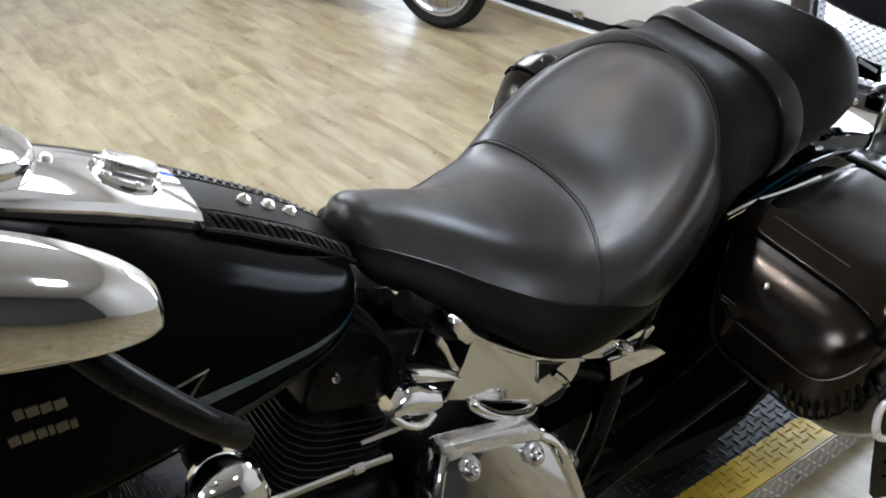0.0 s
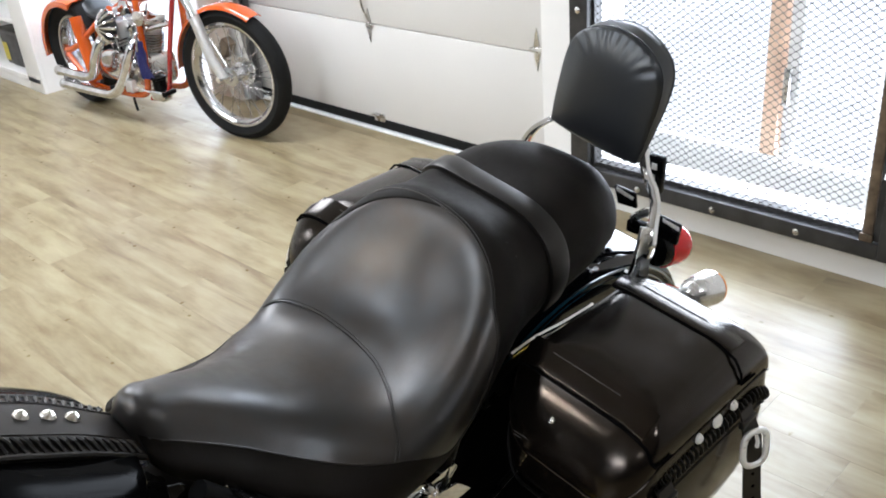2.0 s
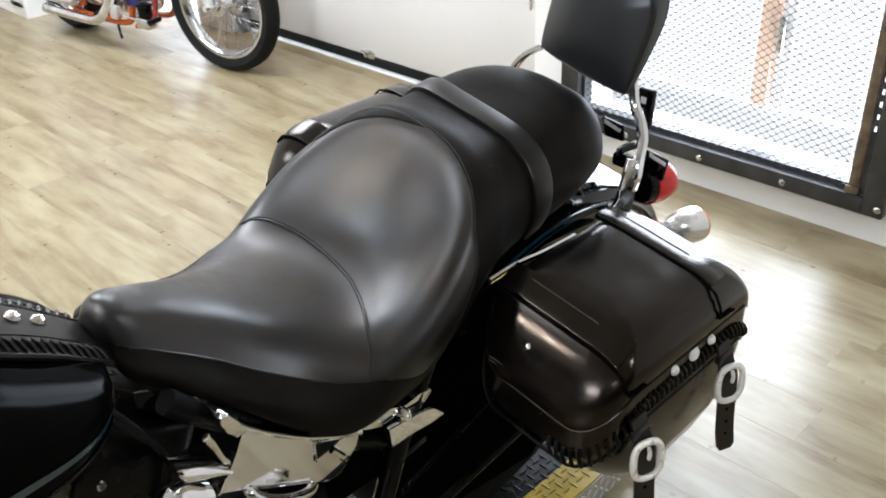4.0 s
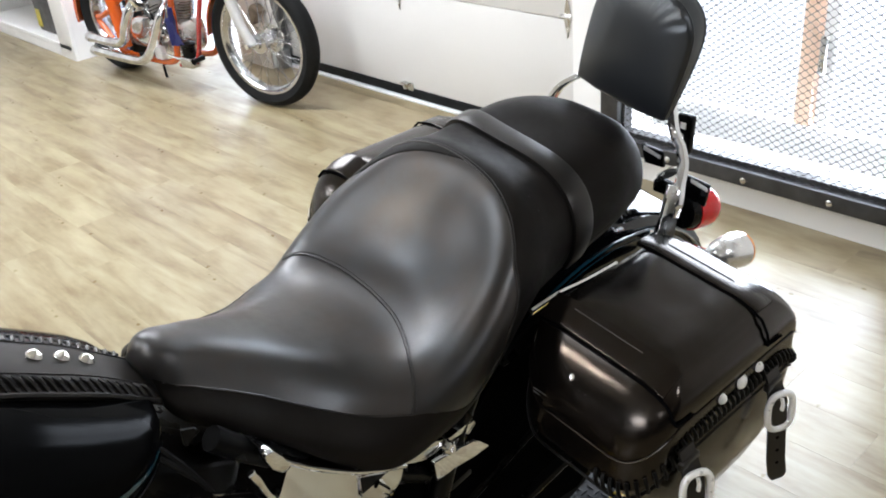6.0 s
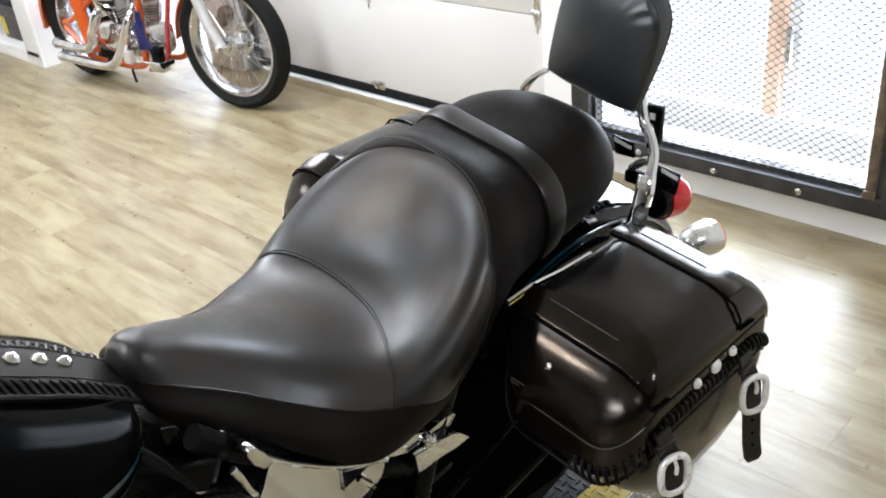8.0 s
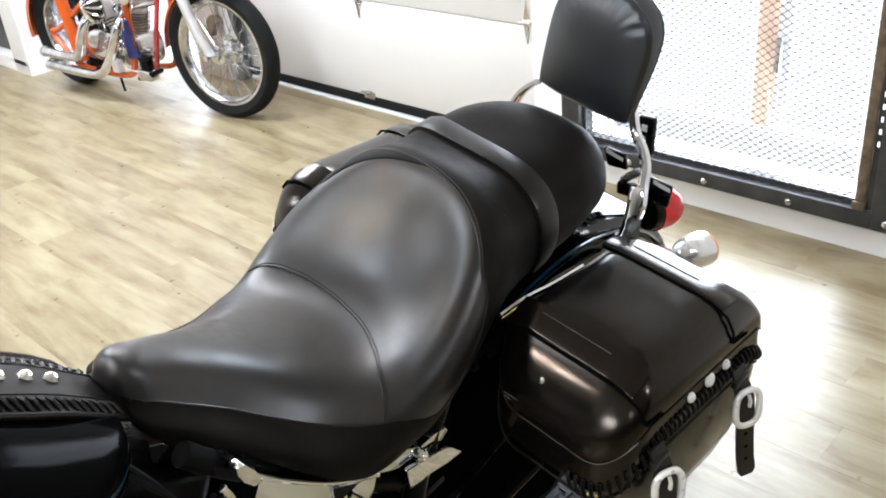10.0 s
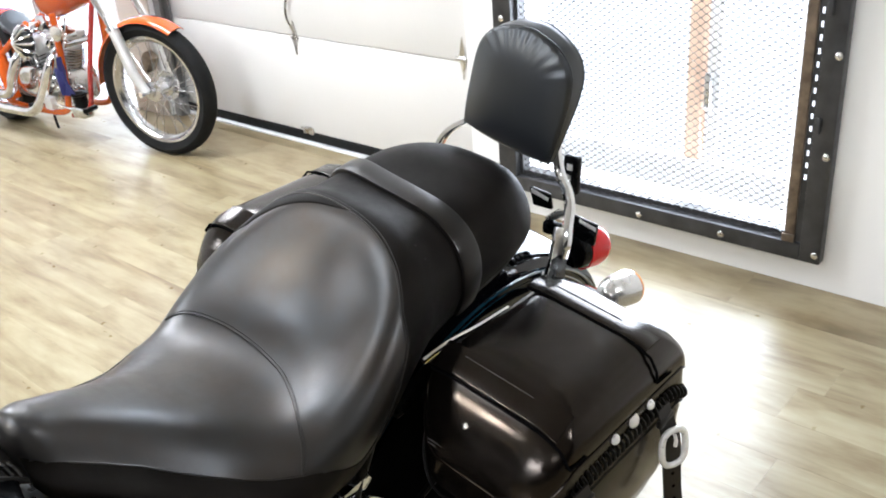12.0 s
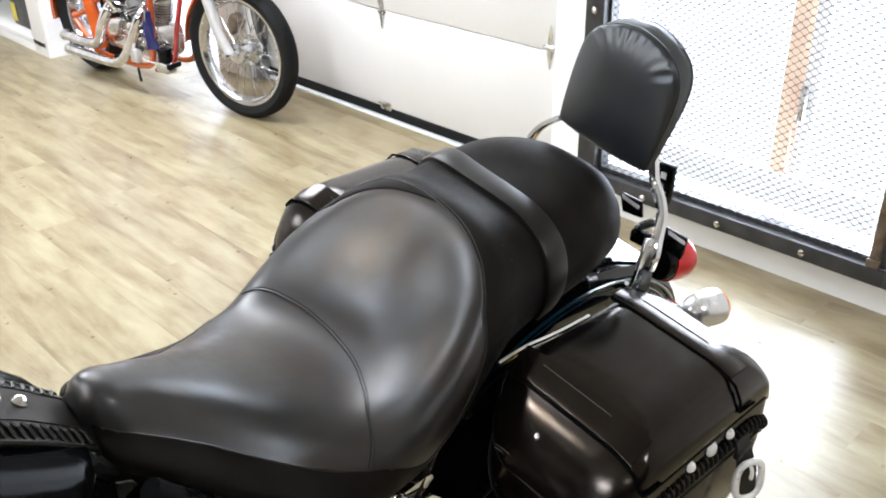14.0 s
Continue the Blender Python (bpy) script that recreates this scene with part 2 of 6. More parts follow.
# border boards along the wall, darkened partly for the shade there
OAK_BORDER_SHADE = plank_material("oak_border_shade", [(0.36, (0.155, 0.122, 0.066)), (0.60, (0.24, 0.195, 0.115)), (0.86, (0.31, 0.262, 0.166))], 0.34)

# ---------------------------------------------------------------- mesh tools
V = Vector


def part(name, bm, material, parent=None, label="", smooth=40):
    me = bpy.data.meshes.new(name)
    bmesh.ops.recalc_face_normals(bm, faces=bm.faces)
    bm.to_mesh(me)
    bm.free()
    me.materials.append(material)
    if smooth:
        me.shade_smooth()
        me.set_sharp_from_angle(angle=radians(smooth))
    ob = new(name, me)
    if parent:
        ob.parent = parent
    if label:
        ob["label"] = label
    return ob


def group_empty(name, m, label, category, group="", kind=""):
    ob = new(name)
    ob.empty_display_size = 0.1
    ob.matrix_world = m
    return tagged(ob, label, category, group, kind)


def add_box(bm, lo, hi, bevel=0.0, seg=2, m=None):
    c = [(a + b) / 2 for a, b in zip(lo, hi)]
    s = [abs(b - a) for a, b in zip(lo, hi)]
    g = bmesh.ops.create_cube(bm, size=1.0, matrix=Matrix.Translation(c) @ Matrix.Diagonal((*s, 1)))
    vs = g["verts"]
    if bevel:
        es = list({e for v in vs for e in v.link_edges})
        r = bmesh.ops.bevel(bm, geom=es, offset=min(bevel, min(s) * 0.49), segments=seg, profile=0.5, affect="EDGES")
        vs = list({v for f in r["faces"] for v in f.verts} | {v for v in vs if v.is_valid})
    if m:
        bmesh.ops.transform(bm, matrix=m, verts=[v for v in vs if v.is_valid])
    return bm


def box(lo, hi, bevel=0.0, seg=2, m=None):
    return add_box(bmesh.new(), lo, hi, bevel, seg, m)


def add_rings(bm, rings, closed=True, caps=True):
    """Skin a row of rings of points."""
    rows = [[bm.verts.new(p) for p in r] for r in rings]
    n = len(rows[0])
    for a, b in zip(rows, rows[1:]):
        for i in range(n if closed else n - 1):
            j = (i + 1) % n
            bm.faces.new((a[i], a[j], b[j], b[i]))
    if caps:
        bm.faces.new(rows[0])
        bm.faces.new(rows[-1])
    return bm


def add_tube(bm, pts, r, n=10, caps=True):
    pts = [V(p) for p in pts]
    rad = r if isinstance(r, (list, tuple)) else [r] * len(pts)
    d0 = (pts[1] - pts[0]).normalized()
    up = V((0, 0, 1)) if abs(d0.z) < 0.9 else V((1, 0, 0))
    side = d0.cross(up).normalized()
    rings = []
    for i, p in enumerate(pts):
        d = (pts[min(i + 1, len(pts) - 1)] - pts[max(i - 1, 0)]).normalized()
        side = (side - d * side.dot(d)).normalized()
        o = d.cross(side)
        rings.append([p + (side * math.cos(a) + o * math.sin(a)) * rad[i] for a in (2 * math.pi * k / n for k in range(n))])
    return add_rings(bm, rings, True, caps)


def tube(pts, r, n=10):
    return add_tube(bmesh.new(), pts, r, n)


def curve(pts, steps=6):
    """Catmull-Rom through the points."""
    p = [V(q) for q in pts]
    p = [p[0] * 2 - p[1]] + p + [p[-1] * 2 - p[-2]]
    out = []
    for i in range(1, len(p) - 2):
        for k in range(steps):
            t = k / steps
            a, b, c, d = p[i - 1:i + 3]
            out.append(0.5 * ((2 * b) + (c - a) * t + (2 * a - 5 * b + 4 * c - d) * t * t + (3 * b - a - 3 * c + d) * t ** 3))
    return out + [p[-2]]


def add_lathe(bm, profile, m=None, n=24, caps=True):
    """Turn (radius, height) pairs about z."""
    m = m or Matrix()
    rings = [[m @ V((max(r, 1e-4) * math.cos(a), max(r, 1e-4) * math.sin(a), h)) for a in (2 * math.pi * k / n for k in range(n))] for r, h in profile]
    return add_rings(bm, rings, True, caps)


def lathe(profile, m=None, n=24, caps=True):
    return add_lathe(bmesh.new(), profile, m, n, caps)


def aim(p, d):
    """A pose at p whose z points along d."""
    return Matrix.Translation(p) @ V(d).to_track_quat("Z", "Y").to_matrix().to_4x4()


def prism(outline, axis, a, b, bevel=0.0, m=None):
    """A plate with that outline (in the two other axes), from a to b along the axis."""
    bm = bmesh.new()

    def put(p, h):
        q = list(p)
        q.insert("xyz".index(axis), h)
        return q
    lo, hi = [bm.verts.new(put(p, a)) for p in outline], [bm.verts.new(put(p, b)) for p in outline]
    bm.faces.new(lo)
    bm.faces.new(list(reversed(hi)))
    n = len(outline)
    for i in range(n):
        j = (i + 1) % n
        bm.faces.new((lo[i], hi[i], hi[j], lo[j]))
    if bevel:
        bmesh.ops.bevel(bm, geom=list(bm.edges), offset=bevel, segments=2, profile=0.5, affect="EDGES")
    if m:
        bmesh.ops.transform(bm, matrix=m, verts=bm.verts)
    return bm


def lerp_table(table, v):
    """Smooth reading of rows (v, a, b, ...)."""
    if v <= table[0][0]:
        return table[0][1:]
    for lo, hi in zip(table, table[1:]):
        if v <= hi[0]:
            k = (v - lo[0]) / (hi[0] - lo[0])
            i = table.index(lo)
            pre, post = table[max(i - 1, 0)], table[min(i + 2, len(table) - 1)]
            out = []
            for j in range(1, len(lo)):
                m0 = (hi[j] - pre[j]) / max(hi[0] - pre[0], 1e-6) * (hi[0] - lo[0])
                m1 = (post[j] - lo[j]) / max(post[0] - lo[0], 1e-6) * (hi[0] - lo[0])
                out.append((2 * k ** 3 - 3 * k * k + 1) * lo[j] + (k ** 3 - 2 * k * k + k) * m0 + (3 * k * k - 2 * k ** 3) * hi[j] + (k ** 3 - k * k) * m1)
            return out
    return table[-1][1:]


# ---------------------------------------------------------------- the room
WY, WT = 2.613, 2.80      # the wall with the openings: its inner and outer face


def structure(name, bm, material, label, category, smooth=40):
    return tagged(part(name, bm, material, smooth=smooth), label, category, kind="structure")


bm = bmesh.new()
for x0, x1, z0, z1 in [(-0.262, 6.6, 0, 3.0), (-1.335, -0.262, 0, 0.145), (-1.335, -0.262, 2.12, 3.0), (-1.572, -1.335, 0, 3.0),
                       (-3.68, -1.572, 2.2, 3.0), (-3.97, -3.68, 0, 3.0), (-4.75, -3.97, 2.08, 3.0), (-6.6, -4.75, 0, 3.0)]:
    add_box(bm, (x0, WY, z0), (x1, WT, z1))
structure("wall_north", bm, WALL_PAINT, "white painted wall with a sectional door and a caged doorway", "wall", 0)
structure("wall_east", box((6.4, -8.6, 0), (6.6, WY, 3.0)), DARK_WALL, "unseen showroom wall, near black to keep reflections dark", "wall", 0)
structure("wall_west", box((-6.6, -8.6, 0), (-6.4, WY, 3.0)), WALL_PAINT, "plain white showroom wall", "wall", 0)
structure("wall_south", box((-6.4, -8.6, 0), (6.4, -8.4, 3.0)), DARK_WALL, "unseen showroom wall, near black to keep reflections dark", "wall", 0)
structure("ceiling", box((-6.6, -8.6, 3.0), (6.6, 2.8, 3.15)), CEILING_PAINT, "flat white showroom ceiling", "ceiling", 0)
structure("ground", box((-120, 2.8, -0.25), (120, 400, -0.03)), CONCRETE, "pale concrete yard outside the openings", "ground", 0)
structure("backdrop", box((-26, 15.0, -0.03), (18, 15.2, 9.0)), DAYLIGHT, "glowing white board for the overexposed daylight outside", "backdrop", 0)
structure("door_sill", box((-3.68, 2.685, -0.03), (-1.572, 2.80, 0.0)), CONCRETE, "concrete sill under the sectional door", "sill", 0)
structure("doorway_sill", box((-4.75, WY, -0.03), (-3.97, 2.80, 0.0)), CONCRETE, "concrete sill in a bright doorway", "sill", 0)

# fixtures for these added lamps, all of them out of view
for lx, ly, watts, size in CEILING_LAMPS:
    lamp = group_empty("ceiling_light", pose(lx, ly, 3.0), "white ceiling light panel, added out of view, with a bright diffuser", "ceiling light", "showroom ceiling lights")
    part("frame", box((-0.5 * size - 0.04, -0.35 * size - 0.04, -0.05), (0.5 * size + 0.04, 0.35 * size + 0.04, 0.0), 0.006), CEILING_PAINT, lamp)
    part("diffuser", box((-0.5 * size, -0.35 * size, -0.058), (0.5 * size, 0.35 * size, -0.05)), GLASS_LIGHT, lamp, "glowing white diffuser")

# sectional garage door
gdoor = group_empty("garage_door", pose(0, 2.704, 0), "closed white sectional garage door with steel hinges", "garage door", kind="structure")
for k in range(5):
    z0 = 0.058 + (0 if k == 0 else 0.462 + 0.43 * (k - 1))
    z1 = 0.520 + 0.43 * k if k < 4 else 2.26
    bm = box((-3.665, 0, z0 + 0.0015), (-1.574, 0.045, z1 - 0.0015), 0.004)
    part("door_section", bm, DOOR_PAINT, gdoor)
part("bottom_seal", box((-3.665, -0.006, 0.014), (-1.574, 0.04, 0.057), 0.006), RUBBER, gdoor, "black rubber bottom seal")
structure("threshold", box((-3.665, 2.684, 0.0), (-1.574, 2.700, 0.008), 0.003), plain("pale_strip", (0.85, 0.85, 0.84), 0.35, relief=0.0), "pale metal threshold strip under the door", "threshold")


def diamond(cx, cz, w, h, y0, y1):
    return prism([(cx, cz + h), (cx + w * 0.5, cz + h * 0.12), (cx + w, cz), (cx + w * 0.5, cz - h * 0.12), (cx, cz - h), (cx - w * 0.5, cz - h * 0.12), (cx - w, cz), (cx - w * 0.5, cz + h * 0.12)], "y", y0, y1)


HX = -1.668
for hz in (0.535, 0.960, 1.390):
    hinge = part("hinge", diamond(HX, hz, 0.032, 0.085, -0.006, -0.0005), SATIN, gdoor, "grey steel diamond hinge")
    part("hinge_pin", tube([(HX - 0.028, -0.010, hz), (HX + 0.026, -0.010, hz)], 0.008, 8), SATIN, hinge)
lift = part("lift_handle", tube(curve([(-2.662, -0.006, 0.535), (-2.666, -0.020, 0.575), (-2.676, -0.024, 0.620), (-2.674, -0.018, 0.670), (-2.664, -0.008, 0.700)]), 0.006, 8), SATIN, gdoor, "bent grey steel lift handle")
part("handle_plate", diamond(-2.662, 0.512, 0.032, 0.078, -0.006, -0.0005), SATIN, lift)
part("handle_plate", lathe([(0.018, 0), (0.018, 0.006), (0.012, 0.009)], aim((-2.664, 0, 0.702), (0, -1, 0)), 12), SATIN, lift)
bracket = part("bottom_bracket", box((-2.690, -0.010, 0.050), (-2.620, -0.002, 0.088), 0.002), SATIN, gdoor, "galvanised bottom bracket")
part("bracket_lip", box((-2.690, -0.030, 0.082), (-2.640, -0.010, 0.088), 0.002), SATIN, bracket)
track = tagged(part("door_track", prism([(-3.662, 2.690), (-3.605, 2.690), (-3.605, 2.682), (-3.654, 2.682), (-3.654, 2.640), (-3.612, 2.640), (-3.612, 2.632), (-3.662, 2.632)], "z", 0.10, 2.2), TRACK_STEEL), "grey galvanised vertical door track", "door track", kind="structure")
part("track_foot", box((-3.67, 2.635, 0.0), (-3.61, 2.69, 0.10), 0.004), TRACK_STEEL, track)

structure("door_post", box((-3.965, 2.598, 0.0), (-3.672, 2.612, 2.2), 0.003), TAN_PAINT, "beige boarded post between the sectional door and doorway", "door post")

# caged doorway: steel frame, expanded mesh, bolts
cage = group_empty("window_1", pose(0, 2.572, 0), "doorway caged with dark steel frame and expanded mesh", "window", kind="structure")
for name, lo, hi in [("frame_stile", (-1.411, 0, 0.103), (-1.333, 0.041, 2.16)), ("frame_stile", (-0.258, 0, 0.103), (-0.195, 0.041, 2.16)),
                     ("frame_rail", (-1.333, 0, 0.103), (-0.258, 0.041, 0.158)), ("frame_rail", (-1.333, 0, 2.09), (-0.258, 0.041, 2.16))]:
    part(name, box(lo, hi, 0.003), FRAME_STEEL, cage)
part("frame_lip", box((-1.3325, 0.030, 0.160), (-1.322, 0.075, 2.09)), FRAME_STEEL, cage)
part("frame_lip", box((-1.322, 0.034, 0.1585), (-0.282, 0.075, 0.176)), FRAME_STEEL, cage)
part("hinge_post", box((-0.312, 0.004, 0.160), (-0.280, 0.036, 2.09), 0.004), RUSTY_STEEL, cage, "rusty steel hinge post")
bm = bmesh.new()
for k in range(46):
    add_box(bm, (-0.273, 0.012, 0.345 + 0.038 * k), (-0.265, 0.016, 0.366 + 0.038 * k))
for x0, x1, z0, z1 in ((-0.279, -0.273, 0.345, 2.09), (-0.265, -0.2585, 0.345, 2.09), (-0.279, -0.2585, 0.160, 0.345)):
    add_box(bm, (x0, 0.012, z0), (x1, 0.016, z1))
for bz in (0.52, 0.86, 1.20):
    part("catch", box((-0.252, -0.010, bz), (-0.236, -0.0005, bz + 0.050), 0.003), FRAME_STEEL, cage)
part("hinge_foot", box((-0.316, -0.006, 0.160), (-0.276, 0.003, 0.186), 0.003), RUSTY_STEEL, cage)
part("slotted_strip", bm, FRAME_STEEL, cage, "slotted dark steel strip", 0)
for bx, bz in [(-0.812, 0.113), (-0.513, 0.116), (-0.211, 0.120), (-0.211, 0.440), (-0.210, 0.738), (-0.210, 1.04), (-1.112, 0.113), (-1.372, 0.122), (-1.372, 0.43), (-1.372, 0.735), (-1.372, 1.04)]:
    part("bolt", lathe([(0.0115, 0), (0.0115, 0.003), (0.008, 0.006), (0.0, 0.007)], aim((bx, 0, bz + 0.012), (0, -1, 0)), 10), SATIN, cage)
verts, faces = [], []
PX, PZ, TH = 0.0335, 0.0245, 0.0013
cols, rws = int(1.02 / PX), int(1.96 / PZ)


def strand(a, b):
    d = (V(b) - V(a)).normalized()
    o, y = d.cross(V((0, 1, 0))).normalized() * TH * 0.75, V((0, 1, 0)) * TH
    i = len(verts)
    for p in (V(a), V(b)):
        verts.extend([p + o, p + y, p - o, p - y])
    for k in range(4):
        j = (k + 1) % 4
        faces.append((i + k, i + j, i + 4 + j, i + 4 + k))


for r in range(rws + 1):
    for c in range(cols):
        x, z = -1.338 + c * PX, 0.150 + r * PZ
        strand((x, 0.026, z), (x + PX / 2, 0.029, z + PZ / 2))
        strand((x + PX / 2, 0.029, z + PZ / 2), (x + PX, 0.026, z))
        if r:
            strand((x, 0.026, z), (x + PX / 2, 0.023, z - PZ / 2))
            strand((x + PX / 2, 0.023, z - PZ / 2), (x + PX, 0.026, z))
for r in range(rws + 1):
    for c in range(cols + 1):
        x, z = -1.338 + c * PX, 0.150 + r * PZ
        for q, w in (((x, 0.026, z), 0.0042), ((x + PX / 2, 0.026, z + PZ / 2), 0.0042)):
            i = len(verts)
            verts.extend([V(q) + V((sx * w, sy * 0.002, sz * 0.0014)) for sx in (-1, 1) for sy in (-1, 1) for sz in (-1, 1)])
            faces.extend([tuple(i + j for j in f) for f in ((0, 1, 3, 2), (4, 6, 7, 5), (0, 4, 5, 1), (2, 3, 7, 6), (0, 2, 6, 4), (1, 5, 7, 3))])
me = bpy.data.meshes.new("mesh_panel")
me.from_pydata([tuple(v) for v in verts], [], faces)
me.materials.append(MESH_STEEL)
panel = new("mesh_panel", me)
panel.parent = cage
tagged(panel, "expanded steel diamond mesh", kind="stuff")
# shop front beyond the cage
front = group_empty("outer_frame", pose(0, 2.9, 0), "pale outer door frame with an orange post beyond the mesh", "door frame", kind="structure")
part("post", box((-0.820, 0, 0.222), (-0.762, 0.05, 2.4), 0.004), WOOD_POST, front, "orange post, lightened for the glare outside")
part("post", box((-0.750, 0.01, 0.222), (-0.705, 0.04, 2.4), 0.003), PALE_RAIL, front, "pale grey post")
part("bottom_rail", box((-1.9, 0, 0.172), (0.4, 0.05, 0.222), 0.004), PALE_RAIL, front, "pale grey bottom rail")
part("kick_board", box((-1.9, 0.01, -0.03), (0.4, 0.045, 0.171)), WALL_PAINT, front)
part("lock", box((-0.745, -0.02, 0.42), (-0.722, 0.0, 0.55), 0.003), SATIN, front)

# second doorway, behind the orange chopper
door2 = group_empty("window_2", pose(0, WY, 0), "bright open doorway beside the sectional door", "doorway", kind="structure")
for lo, hi in [((-4.75, 0.0, 0.0), (-4.71, 0.20, 2.08)), ((-4.01, 0.0, 0.0), (-3.97, 0.20, 2.08)), ((-4.71, 0.0, 2.04), (-4.01, 0.20, 2.08))]:
    part("door_jamb", box(lo, hi, 0.003), CABINET_PAINT, door2)

# built-in shelf cabinet
cab = group_empty("shelf_cabinet", pose(-4.875, 2.005, 0), "white built-in shelf cabinet with open compartments", "cabinet", kind="structure")
for name, lo, hi in [("side_panel", (-0.03, 0.02, 0), (0.0, 0.58, 1.30)), ("face_stile", (-0.20, 0, 0.0), (0.0, 0.02, 1.30)),
                     ("plinth", (-1.45, 0.004, 0.0), (-0.20, 0.024, 0.053)), ("shelf", (-1.45, 0.0, 0.055), (-0.03, 0.55, 0.085)),
                     ("shelf", (-1.45, 0.0, 0.400), (-0.20, 0.55, 0.432)), ("shelf", (-1.45, 0.0, 0.82), (-0.20, 0.55, 0.852)),
                     ("top_panel", (-1.45, -0.01, 1.30), (0.01, 0.58, 1.33)), ("back_panel", (-1.45, 0.56, 0.085), (-0.03, 0.58, 1.30))]:
    part(name, box(lo, hi, 0.002), CABINET_PAINT, cab)
tote = group_empty("storage_bin", pose(-5.36, 2.20, 0.086), "dark grey plastic storage bin on a white shelf", "bin")
part("bin_body", prism([(-0.15, 0), (0.15, 0), (0.18, 0.20), (-0.18, 0.20)], "y", -0.13, 0.13, 0.012), SHELF_DARK, tote)
part("lid", box((-0.19, -0.14, 0.20), (0.19, 0.14, 0.225), 0.008), SHELF_DARK, tote)
part("label", box((-0.14, -0.136, 0.03), (-0.08, -0.132, 0.14)), YELLOW_LABEL, tote, "yellow paper label")
sign = group_empty("blue_sign", pose(-4.874, 2.36, 0.66), "plain blue board on the side of a white cabinet", "sign")
part("board", box((0.002, -0.02, 0.0), (0.014, 0.23, 0.5), 0.003), BLUE_SIGN, sign)

# ---------------------------------------------------------------- the black touring motorcycle
# its own axes: x to its left side, y to the rear, z up from the stand; it leans to its left
bike = group_empty("motorcycle", pose(-0.405, 0, 0.072, 0, 10.0, 0), "black cruiser motorcycle with leather saddle and saddlebags on a low stand", "motorcycle")

# fittings are set out about an axis that lies a little off the saddle's own
SET = pose(0.0785, 0, 0.0727, 0, -6.0, 0)
FLIP = Matrix.Diagonal((-1, 1, 1, 1))


def fpart(name, bm, material, parent, label="", smooth=40, sgn=1):
    bmesh.ops.transform(bm, matrix=SET if sgn > 0 else FLIP @ SET @ FLIP, verts=bm.verts)
    return part(name, bm, material, parent, label, smooth)


